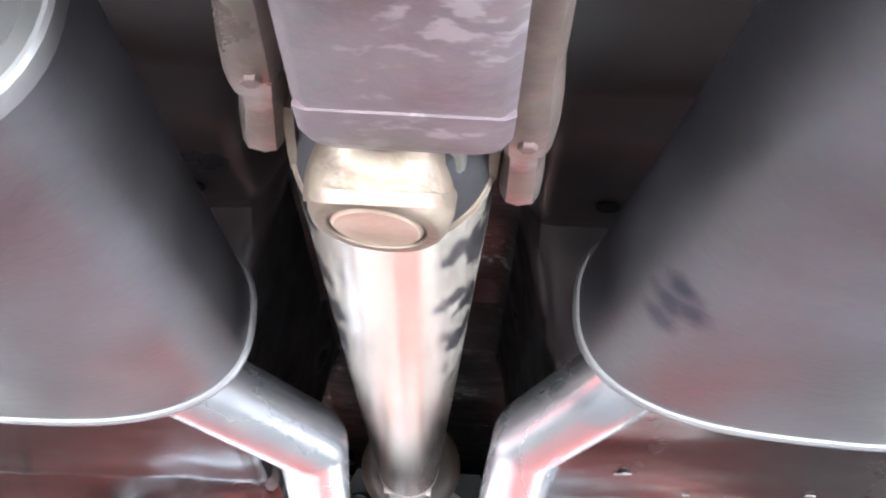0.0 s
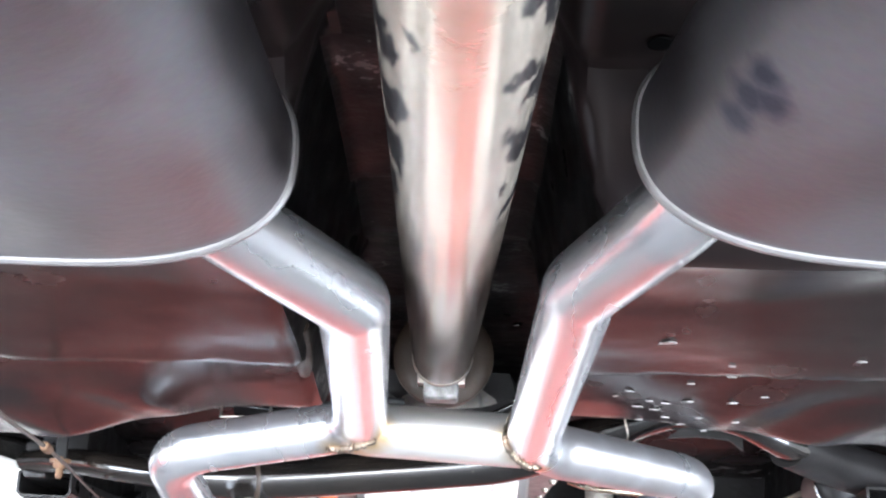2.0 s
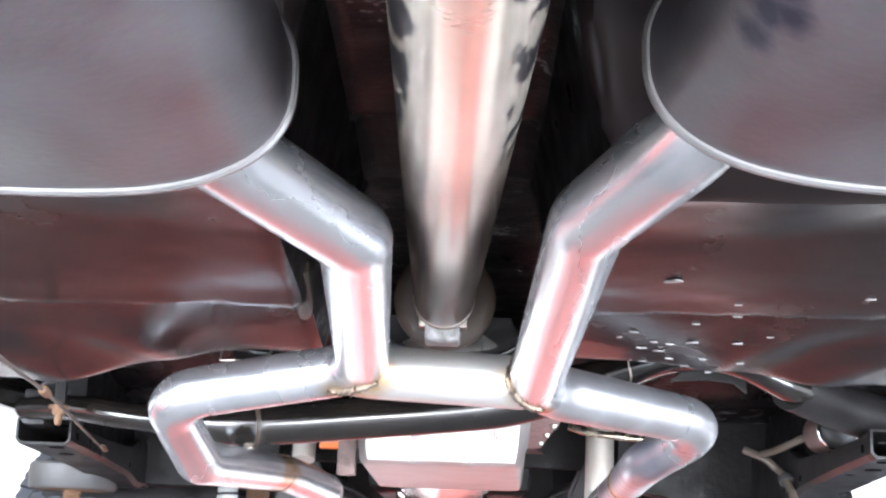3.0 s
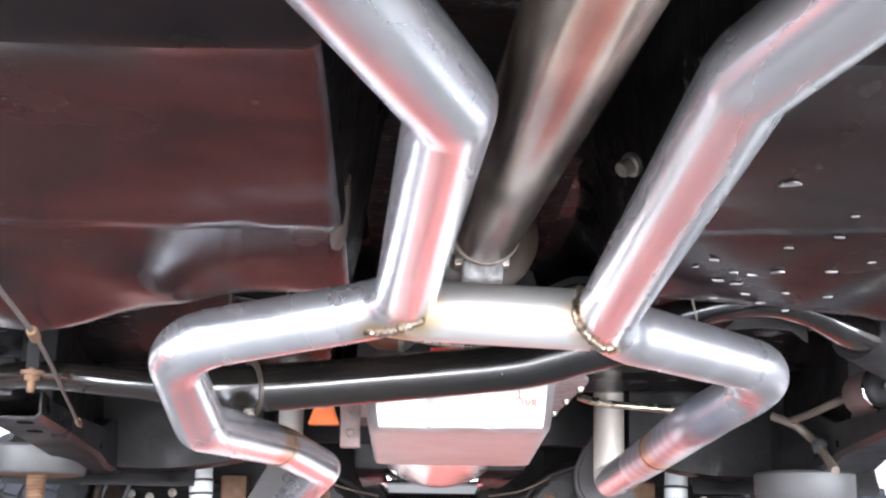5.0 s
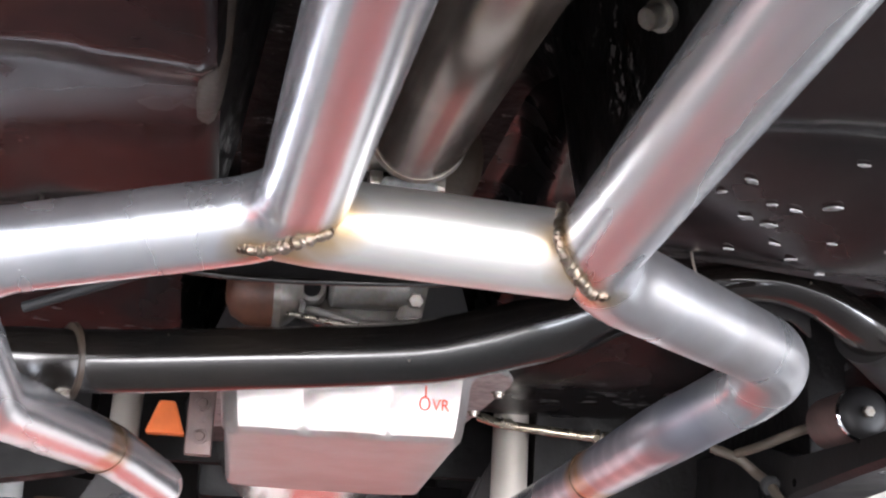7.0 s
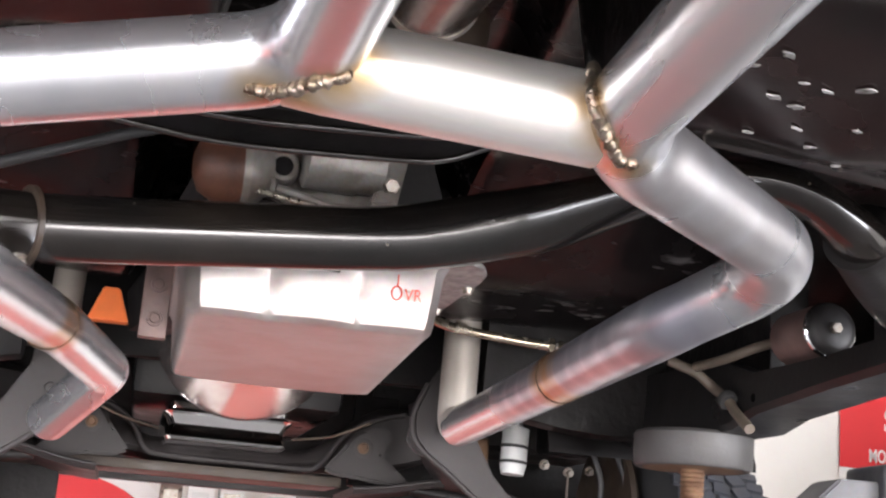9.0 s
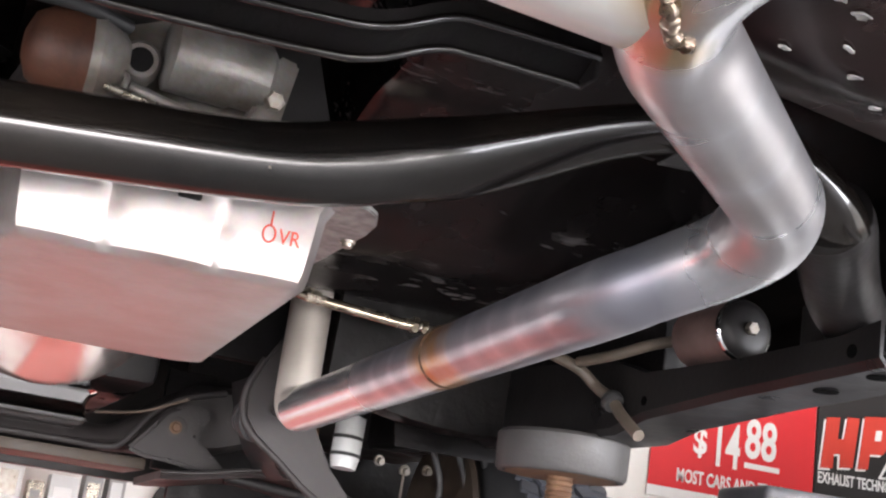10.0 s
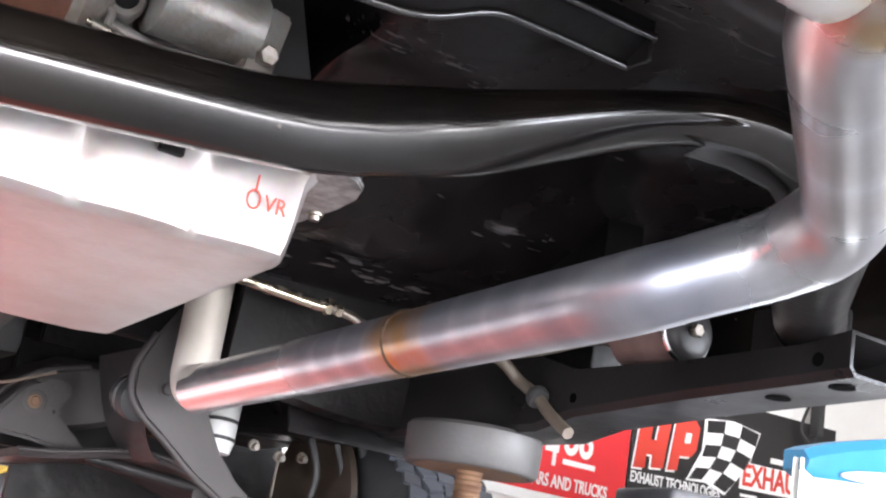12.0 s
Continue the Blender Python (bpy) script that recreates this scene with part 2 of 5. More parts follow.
M_RED = mat("red_banner", (0.72, 0.028, 0.035), 0.55, 0.0, 0.05, 4, 0.05, 120)
M_WHITE = mat("white_print", (0.80, 0.80, 0.79), 0.55, 0.0, 0.03, 6, 0.03, 120)
M_INK = mat("black_banner", (0.022, 0.020, 0.020), 0.5, 0.0, 0.2, 3, 0.05, 120)
M_LOGO = mat("logo_red", (0.62, 0.05, 0.03), 0.5, 0.0, 0.05, 8, 0.03, 120)
M_BLUE = mat("blue_plastic", (0.03, 0.22, 0.42), 0.4, 0.0, 0.08, 9, 0.05, 150)
M_CASE = mat("white_plastic", (0.70, 0.71, 0.70), 0.4, 0.0, 0.06, 9, 0.05, 150)
M_WALL = mat("white_painted_wall", (0.78, 0.77, 0.74), 0.6, 0.0, 0.05, 1.5, 0.1, 40, (0.70, 0.69, 0.66))
M_CEIL = mat("ceiling_board", (0.62, 0.61, 0.58), 0.8, 0.0, 0.06, 2, 0.1, 40)
M_CONC = mat("pale_concrete", (0.34, 0.335, 0.33), 0.6, 0.0, 0.15, 1.2, 0.2, 40, (0.27, 0.265, 0.26))
M_FLOOR = mat("worn_concrete", (0.165, 0.16, 0.16), 0.5, 0.0, 0.15, 1.2, 0.2, 40, (0.11, 0.107, 0.107))
M_REDFLOOR = mat("red_floor_paint", (0.42, 0.085, 0.07), 0.4, 0.0, 0.12, 1.5, 0.1, 30, (0.32, 0.06, 0.05))
M_REDWALL = mat("red_wall_paint", (0.60, 0.17, 0.145), 0.45, 0.0, 0.08, 1.5, 0.1, 30, (0.50, 0.13, 0.11))
M_LIFT = mat("lift_steel_paint", (0.05, 0.05, 0.055), 0.5, 0.2, 0.3, 9, 0.2, 120, (0.10, 0.10, 0.105))
M_MARK = mat("red_marker", (0.65, 0.07, 0.04), 0.6, 0.0, 0.1, 60, 0.02, 200)
M_YOKE = mat("warm_bare_steel", (0.22, 0.17, 0.128), 0.5, 0.6, 0.25, 60, 0.3, 220, (0.17, 0.125, 0.09))
M_CAP = mat("copper_brown_cap", (0.62, 0.47, 0.37), 0.42, 0.8, 0.15, 60, 0.2, 300, (0.50, 0.36, 0.27))
M_EAR = mat("worn_tan_bracket", (0.25, 0.195, 0.165), 0.34, 0.6, 0.25, 30, 0.25, 160, (0.13, 0.095, 0.08))
M_DIFF = mat("worn_grey_housing", (0.165, 0.127, 0.134), 0.42, 0.3, 0.25, 30, 0.25, 120, (0.11, 0.08, 0.088))
flecks(M_DIFF, 85.0, 0.325, (0.215, 0.18, 0.185), (1, 1.6, 1))


def shaft_material():
    """Bare tan steel tube with the last dark scuffs of its old paint."""
    m = mat("tan_shaft_steel", (0.64, 0.575, 0.485), 0.23, 0.66, 0.12, 14, 0.05, 160, (0.48, 0.42, 0.345), (1, 1, 1), 0.03)
    n, k = m.node_tree.nodes, m.node_tree.links
    b = n["Principled BSDF"]
    tc, mp = n.new("ShaderNodeTexCoord"), n.new("ShaderNodeMapping")
    mp.inputs["Scale"].default_value = (38, 20, 58)
    mp.inputs["Rotation"].default_value = (0.5, 0.2, 0.6)
    k.new(tc.outputs["Object"], mp.inputs["Vector"])
    tex = n.new("ShaderNodeTexNoise")
    tex.inputs["Scale"].default_value, tex.inputs["Detail"].default_value = 1.0, 5
    k.new(mp.outputs["Vector"], tex.inputs["Vector"])
    # old paint survives on the flanks, worn off along the belly
    sep = n.new("ShaderNodeSeparateXYZ")
    k.new(tc.outputs["Object"], sep.inputs["Vector"])
    ab = n.new("ShaderNodeMath")
    ab.operation = "ABSOLUTE"
    mid = n.new("ShaderNodeMath")
    mid.operation = "MULTIPLY_ADD"
    k.new(sep.outputs["Y"], mid.inputs[0])
    mid.inputs[1].default_value = 0.0233
    k.new(sep.outputs["X"], mid.inputs[2])
    ofs = n.new("ShaderNodeMath")
    ofs.operation = "SUBTRACT"
    k.new(mid.outputs["Value"], ofs.inputs[0])
    ofs.inputs[1].default_value = 0.0033
    k.new(ofs.outputs["Value"], ab.inputs[0])
    mr = n.new("ShaderNodeMapRange")
    mr.inputs["From Min"].default_value, mr.inputs["From Max"].default_value = 0.012, 0.03
    mr.inputs["To Min"].default_value, mr.inputs["To Max"].default_value = -0.22, 0.11
    k.new(ab.outputs["Value"], mr.inputs["Value"])
    ad = n.new("ShaderNodeMath")
    k.new(tex.outputs["Fac"], ad.inputs[0])
    k.new(mr.outputs["Result"], ad.inputs[1])
    ramp = n.new("ShaderNodeValToRGB")
    ramp.color_ramp.elements[0].position, ramp.color_ramp.elements[1].position = 0.585, 0.62
    k.new(ad.outputs["Value"], ramp.inputs["Fac"])
    mix = n.new("ShaderNodeMix")
    mix.data_type = "RGBA"
    k.new(ramp.outputs["Color"], mix.inputs["Factor"])
    k.new(b.inputs["Base Color"].links[0].from_socket, mix.inputs["A"])
    mix.inputs["B"].default_value = (0.05, 0.048, 0.05, 1)
    k.new(mix.outputs["Result"], b.inputs["Base Color"])
    return m


M_SHAFT = shaft_material()
# painted shade: the tube's colour darkens forward, where the dark tunnel surrounds it
stain_or_shade(M_SHAFT, [(0.012, 1.24, 1.68), (0.01, 1.32, 1.685), (0.005, 1.40, 1.69)], (0.23, 0.185, 0.147), 0.12, 9, 0.22)
stain_or_shade(M_SHAFT, [(0.0, 1.75, 1.70), (0.0, 1.85, 1.70), (0.0, 1.95, 1.70), (0.0, 1.65, 1.69), (0.0, 1.57, 1.69), (0.0, 1.49, 1.69), (0.0, 1.41, 1.685)], (0.085, 0.066, 0.053), 0.14, 9, 0.22)

# ---------- mesh helpers ----------


def thing(name, label, category, at=(0, 0, 0), group="", kind=""):
    ob = new(name)
    ob.location = at
    ob.empty_display_size = 0.05
    return tagged(ob, label, category, group, kind)


def part(name, bm, material, parent=None, label="", smooth=True):
    me = bpy.data.meshes.new(name)
    bm.normal_update()
    bm.to_mesh(me)
    bm.free()
    me.materials.append(material)
    if smooth:
        me.shade_smooth()
        me.set_sharp_from_angle(angle=radians(38))
    ob = new(name, me)
    if parent is not None:
        ob.parent = parent
        root = parent
        off = Vector(parent.location)
        while root.parent is not None:
            root = root.parent
            off += Vector(root.location)
        me.transform(Matrix.Translation(-off))
    if label:
        ob["label"] = label
    return ob


def box(lo, hi, bevel=0.003, seg=2, m=None):
    bm = bmesh.new()
    bmesh.ops.create_cube(bm, size=1)
    lo, hi = Vector(lo), Vector(hi)
    for v in bm.verts:
        v.co = Vector([(lo[i] + hi[i]) / 2 + v.co[i] * (hi[i] - lo[i]) for i in range(3)])
    if bevel:
        bmesh.ops.bevel(bm, geom=list(bm.edges), offset=bevel, segments=seg, affect="EDGES", profile=0.6)
    if m is not None:
        bmesh.ops.transform(bm, matrix=m, verts=bm.verts)
    return bm


def rounded(points, radius, steps=7):
    """A polyline with its corners turned into arcs; radius: one for all, or one for each inner corner."""
    pts = [Vector(p) for p in points]
    out = [pts[0]]
    for i in range(1, len(pts) - 1):
        r = radius[i - 1] if isinstance(radius, (list, tuple)) else radius
        a, b, c = pts[i - 1], pts[i], pts[i + 1]
        u, w = (a - b).normalized(), (c - b).normalized()
        ang = u.angle(w)
        if ang > 3.1 or r <= 0:
            out.append(b)
            continue
        d = min(r / math.tan(ang / 2), (a - b).length * 0.48, (c - b).length * 0.48)
        rr = d * math.tan(ang / 2)
        mid = (u + w).normalized()
        centre = b + mid * (rr / math.sin(ang / 2))
        s, e = b + u * d - centre, b + w * d - centre
        total = s.angle(e)
        axis = s.cross(e).normalized()
        for j in range(steps + 1):
            out.append(centre + Matrix.Rotation(total * j / steps, 3, axis) @ s)
    out.append(pts[-1])
    return out


def sweep(path, radius, seg=28, caps=True, wall=0.0, squash=None):
    """A round tube along a path; radius: a number, or one for each point; wall: an open, hollow end."""
    path = [Vector(p) for p in path]
    rad = radius if isinstance(radius, (list, tuple)) else [radius] * len(path)
    bm = bmesh.new()
    tang = []
    for i in range(len(path)):
        a, c = path[max(0, i - 1)], path[min(len(path) - 1, i + 1)]
        tang.append((c - a).normalized())
    ref = Vector((0, 0, 1)) if abs(tang[0].z) < 0.8 else Vector((0, 1, 0))
    side = tang[0].cross(ref).normalized()
    rings = []
    for i, p in enumerate(path):
        side = (side - tang[i] * side.dot(tang[i])).normalized()
        up = side.cross(tang[i])
        ring = []
        for j in range(seg):
            a = 2 * math.pi * j / seg
            flat = squash[i] if squash else 1.0
            ring.append(bm.verts.new(p + (side * math.cos(a) + up * math.sin(a) * flat) * rad[i]))
        rings.append(ring)
    for r0, r1 in zip(rings, rings[1:]):
        for j in range(seg):
            bm.faces.new((r0[j], r0[(j + 1) % seg], r1[(j + 1) % seg], r1[j]))
    if wall > 0:
        for idx, step in ((0, 1), (-1, -1)):
            ring, c = rings[idx], path[idx]
            inner = [bm.verts.new(c + (v.co - c) * (1 - wall / rad[idx])) for v in ring]
            deep = [bm.verts.new(v.co + tang[idx] * step * 0.06) for v in inner]
            for j in range(seg):
                j2 = (j + 1) % seg
                bm.faces.new((ring[j], ring[j2], inner[j2], inner[j]))
                bm.faces.new((inner[j], inner[j2], deep[j2], deep[j]))
    elif caps:
        bm.faces.new(list(reversed(rings[0])))
        bm.faces.new(rings[-1])
    bmesh.ops.recalc_face_normals(bm, faces=bm.faces)
    return bm


def lathe(profile, base, axis, seg=36):
    """Turns (along, radius) pairs round an axis that starts at base."""
    axis = Vector(axis).normalized()
    pts = [Vector(base) + axis * a for a, _ in profile]
    bm = bmesh.new()
    ref = Vector((0, 0, 1)) if abs(axis.z) < 0.8 else Vector((0, 1, 0))
    s = axis.cross(ref).normalized()
    u = s.cross(axis)
    rings = []
    for p, (_, r) in zip(pts, profile):
        rings.append([bm.verts.new(p + (s * math.cos(2 * math.pi * j / seg) + u * math.sin(2 * math.pi * j / seg)) * max(r, 1e-5))
                      for j in range(seg)])
    for r0, r1 in zip(rings, rings[1:]):
        for j in range(seg):
            bm.faces.new((r0[j], r0[(j + 1) % seg], r1[(j + 1) % seg], r1[j]))
    bm.faces.new(list(reversed(rings[0])))
    bm.faces.new(rings[-1])
    bmesh.ops.recalc_face_normals(bm, faces=bm.faces)
    return bm


def hexbolt(at, axis, r=0.008, h=0.006, washer=True):
    axis = Vector(axis).normalized()
    prof = [(-0.004, r * 1.5), (0, r * 1.5), (0.0015, r * 1.45), (0.0016, r)] if washer else [(-0.004, r)]
    bm = lathe(prof + [(h * 0.8, r), (h, r * 0.86)], at, axis, 6 if not washer else 12)
    return bm


def join(*bms):
    out = bmesh.new()
    for b in bms:
        me = bpy.data.meshes.new("tmp")
        b.to_mesh(me)
        b.free()
        out.from_mesh(me)
        bpy.data.meshes.remove(me)
    return out


def loft(sections, caps=True):
    """Skins a row of closed outlines with equal numbers of points."""
    bm = bmesh.new()
    rings = [[bm.verts.new(p) for p in s] for s in sections]
    n = len(rings[0])
    for r0, r1 in zip(rings, rings[1:]):
        for j in range(n):
            bm.faces.new((r0[j], r0[(j + 1) % n], r1[(j + 1) % n], r1[j]))
    if caps:
        bm.faces.new(list(reversed(rings[0])))
        bm.faces.new(rings[-1])
    bmesh.ops.recalc_face_normals(bm, faces=bm.faces)
    return bm


def plate(outline, thick, at, u, v, bevel=0.002):
    """A plate with the given outline in the plane of u and v, extruded along their cross product."""
    u, v = Vector(u).normalized(), Vector(v).normalized()
    w = u.cross(v)
    bm = bmesh.new()
    low = [bm.verts.new(Vector(at) + u * a + v * b) for a, b in outline]
    f = bm.faces.new(low)
    ext = bmesh.ops.extrude_face_region(bm, geom=[f])
    for e in ext["geom"]:
        if isinstance(e, bmesh.types.BMVert):
            e.co += w * thick
    bmesh.ops.recalc_face_normals(bm, faces=bm.faces)
    if bevel:
        bmesh.ops.bevel(bm, geom=list(bm.edges), offset=bevel, segments=2, affect="EDGES")
    return bm


def spline(pts, n):
    """Catmull-Rom through the given points."""
    pts = [Vector(p) for p in pts]
    ext = [pts[0] * 2 - pts[1], *pts, pts[-1] * 2 - pts[-2]]
    out = []
    for i in range(1, len(ext) - 2):
        a, b, c, d = ext[i - 1:i + 3]
        for j in range(n):
            t = j / n
            out.append(0.5 * ((2 * b) + (c - a) * t + (2 * a - 5 * b + 4 * c - d) * t * t + (3 * b - a - 3 * c + d) * t ** 3))
    out.append(pts[-1])
    return out


def smooth01(a, b, x):
    t = min(1.0, max(0.0, (x - a) / (b - a)))
    return t * t * (3 - 2 * t)


def writing(name, text, size, at, u, v, material, parent, depth=0.001, wide=1.0, align="LEFT", bold=0.0):
    """Letters as a thin mesh; u runs along the line, v up it."""
    c = bpy.data.curves.new(name, "FONT")
    c.body, c.size, c.extrude, c.align_x = text, size, depth, align
    c.resolution_u = 3
    c.offset = bold
    ob = new(name, c)
    dg = bpy.context.evaluated_depsgraph_get()
    me = bpy.data.meshes.new_from_object(ob.evaluated_get(dg))
    bpy.data.objects.remove(ob)
    u, v = Vector(u).normalized(), Vector(v).normalized()
    w = u.cross(v)
    m = Matrix((u, v, w)).transposed().to_4x4()
    up, off = parent, Vector()
    while up is not None:
        off += Vector(up.location)
        up = up.parent
    m.translation = Vector(at) - off
    me.transform(m @ Matrix.Diagonal((wide, 1, 1, 1)))
    me.materials.clear()
    me.materials.append(material)
    o = new(name, me)
    o.parent = parent
    return o


# ---------- the shop ----------


def structure(name, bm, material, label, category):
    return tagged(part(name, bm, material), label, category, kind="structure")


structure("floor", box((-4.2, -4.8, -0.12), (6.7, 6.2, 0.0), 0), M_FLOOR, "worn grey concrete workshop floor", "floor")
structure("floor_paint", box((-1.25, 3.6, 0.0), (1.1, 5.96, 0.004), 0), M_REDFLOOR, "red painted lift bay on the concrete floor", "floor marking")
structure("ceiling", box((-4.2, -4.8, 3.9), (6.7, 6.2, 4.0), 0), M_CEIL, "pale workshop ceiling boards", "ceiling")


def wall_with_door(name, axis, at, lo, hi, d0, d1, dh, thick=0.2):
    """A white wall with one bay door opening through it."""
    pieces = []
    for a, b, z0, z1 in ((lo, d0, 0, 3.9), (d1, hi, 0, 3.9), (d0, d1, dh, 3.9)):
        if axis == "x":
            pieces.append(box((at, a, z0), (at + thick, b, z1), 0))
        else:
            pieces.append(box((a, at, z0), (b, at + thick, z1), 0))
    structure(name, join(*pieces), M_WALL, "white painted workshop wall with an open bay door", "wall")


wall_with_door("wall_west", "x", -4.2, -4.8, 6.2, -2.9, 0.9, 3.0)
wall_with_door("wall_east", "x", 4.0, -4.8, 2.6, -3.1, 0.7, 3.0)
wall_with_door("wall_south", "y", -4.8, -4.0, 4.0, -3.75, 3.75, 2.9)
structure("wall_north", box((-4.0, 6.0, 0), (6.5, 6.2, 3.9), 0), M_WALL, "white painted workshop wall in front of the car", "wall")
structure("wall_bay", box((4.2, 2.4, 0), (6.5, 2.6, 3.9), 0), M_WALL, "white painted wall of the neighbouring bay", "wall")
structure("wall_bay_side", box((6.5, 2.4, 0), (6.7, 6.2, 3.9), 0), M_WALL, "white painted side wall of the neighbouring bay", "wall")
structure("trim", box((-1.4, 5.985, 0.0), (1.2, 6.0, 0.32), 0.002), M_REDWALL, "red painted lower band of the far wall", "wall trim")
structure("trim_left", box((-4.0, 1.6, 0.0), (-3.985, 5.98, 0.92), 0.002), M_REDWALL, "red painted lower band of the side wall", "wall trim")
structure("ground", box((-60, -60, -0.5), (60, 60, -0.13), 0), M_CONC, "pale concrete yard outside the workshop", "ground")

# ---------- the car's underbody ----------
car = thing("car", "underside of a black car raised on a lift", "car", (0, 2.0, 1.9))
PROFILE = [(-0.7, 1.96), (0.98, 1.96), (1.06, 1.845), (1.13, 1.832), (1.275, 1.824), (1.335, 1.715), (1.40, 1.694), (1.66, 1.678), (1.95, 1.662), (2.03, 1.668), (2.06, 1.84), (2.42, 1.86), (2.60, 1.83), (2.95, 1.72), (3.05, 1.70), (3.25, 1.74), (3.45, 1.95), (4.6, 2.02)]


def floor_height(x, y):
    for (y0, z0), (y1, z1) in zip(PROFILE, PROFILE[1:]):
        if y0 <= y <= y1:
            z = z0 + (z1 - z0) * smooth01(y0, y1, y)
            break
    else:
        z = 1.93
    ax = abs(x)
    wide = 0.118 + 0.037 * smooth01(1.24, 1.40, y) + 0.07 * smooth01(1.95, 2.5, y)
    wall_top = smooth01(wide, wide - 0.05, ax)
    top = 1.90
    z = z + (max(top, z) - z) * wall_top
    sag = 0.006 * noise.noise((x * 4, y * 6, 0.3)) + 0.0015 * noise.noise((x * 9, y * 14, 1.7))
    inner = smooth01(1.30, 1.42, y) * smooth01(2.02, 1.95, y)
    # one long pressed step that swings back towards the sill, and a shallow one behind it
    u = y - (1.735 - 0.42 * max(0.0, ax - 0.30) + 0.012 * math.sin(16 * ax))
    if u < 0:
        fold = -0.011 - 0.075 * u if u > -0.22 else 0.0055
    elif u < 0.05:
        fold = -0.011 + 0.019 * smooth01(-0.012, 0.05, u)
    else:
        fold = 0.008 - 0.10 * (u - 0.05)
    sag += fold * inner
    sag += 0.004 * math.sin(2 * math.pi * (ax + 0.45 * (y - 1.75)) / 0.15) * smooth01(1.74, 1.86, y) * smooth01(2.03, 1.95, y) * smooth01(0.26, 0.36, ax)
    # the pan dishes towards the sill
    dip = (0.045 if x < 0 else 0.018) * smooth01(0.22, 0.52, ax) * smooth01(1.40, 2.02, y) * (1 if y < 2.045 else 0)
    return z + sag - dip + 0.010 * smooth01(0.45, 0.8, ax)


def sheet(x0, x1, y0, y1, step, fn):
    bm = bmesh.new()
    nx, ny = round((x1 - x0) / step), round((y1 - y0) / step)
    g = [[bm.verts.new((x0 + (x1 - x0) * i / nx, y0 + (y1 - y0) * j / ny, fn(x0 + (x1 - x0) * i / nx, y0 + (y1 - y0) * j / ny)))
          for i in range(nx + 1)] for j in range(ny + 1)]
    for j in range(ny):
        for i in range(nx):
            bm.faces.new((g[j][i], g[j + 1][i], g[j + 1][i + 1], g[j][i + 1]))
    return bm


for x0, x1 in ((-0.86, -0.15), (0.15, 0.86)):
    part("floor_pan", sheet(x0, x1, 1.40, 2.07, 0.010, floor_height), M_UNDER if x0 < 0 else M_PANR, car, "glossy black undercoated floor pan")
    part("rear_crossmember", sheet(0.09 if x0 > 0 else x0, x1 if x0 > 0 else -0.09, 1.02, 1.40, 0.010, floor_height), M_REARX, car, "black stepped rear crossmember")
    part("rear_floor", sheet(0.09 if x0 > 0 else x0, x1 if x0 > 0 else -0.09, -0.7, 1.02, 0.010, floor_height), M_TUNNEL, car, "dull black rear floor")
    part("toe_board", sheet(x0, x1, 2.07, 4.6, 0.010, floor_height), M_TOE, car, "glossy black toe board with scratches")
part("tunnel", sheet(-0.15, 0.15, 1.40, 4.6, 0.010, floor_height), M_GREASE, car, "dull black transmission tunnel")
part("rear_tunnel", sheet(-0.09, 0.09, -0.7, 1.40, 0.010, floor_height), M_TUNNEL, car, "dull black driveshaft tunnel")
roll_pts = [(-0.31, 1.955, 1.670), (-0.25, 1.952, 1.672), (-0.207, 1.932, 1.675), (-0.172, 1.885, 1.679), (-0.160, 1.83, 1.680), (-0.154, 1.77, 1.687), (-0.151, 1.70, 1.702)]
part("rolled_seam", sweep(spline(roll_pts, 6), 0.0105, 16), M_COLLAR, car, "brown greasy rolled seam of the floor pan")
part("spring_clip", sweep(rounded([(-0.268, 1.968, 1.6625), (-0.268, 1.968, 1.669), (-0.231, 1.968, 1.6695), (-0.230, 1.968, 1.665), (-0.178, 1.968, 1.6645)], 0.002, 3), 0.0016, 8), M_CABLE, car, "thin wire clip")
# unseen tank and axle, added to keep rear light off the upper voids
part("fuel_tank", box((-0.55, -0.62, 1.60), (0.55, 0.02, 1.95), 0.05, 3), M_TUNNEL, car, "unseen dull black fuel tank added to block rear light")
part("rear_axle", sweep([(-0.72, 0.16, 1.69), (0.72, 0.16, 1.69)], 0.042, 32), M_TUNNEL, car, "unseen black rear axle tube added to block rear light")
part("body_shell", box((-0.88, -0.75, 2.05), (0.88, 4.7, 2.35), 0.06, 3), M_BLACK, car)
part("firewall", box((-0.85, 3.36, 1.62), (0.85, 3.39, 2.2), 0.004), M_TUNNEL, car)
for sx in (-1, 1):
    part("inner_fender", box((sx * 0.60 - 0.27, 3.96, 1.25), (sx * 0.60 + 0.27, 3.98, 2.1), 0.004), M_TUNNEL, car)
part("radiator_support", box((-0.85, 4.42, 1.45), (0.85, 4.46, 2.2), 0.006), M_SATIN, car)
for sx in (-1, 1):
    part("sill", box((sx * 0.875 - 0.03, -0.7, 1.66), (sx * 0.875 + 0.03, 3.0, 2.1), 0.012, 2), M_BLACK, car)


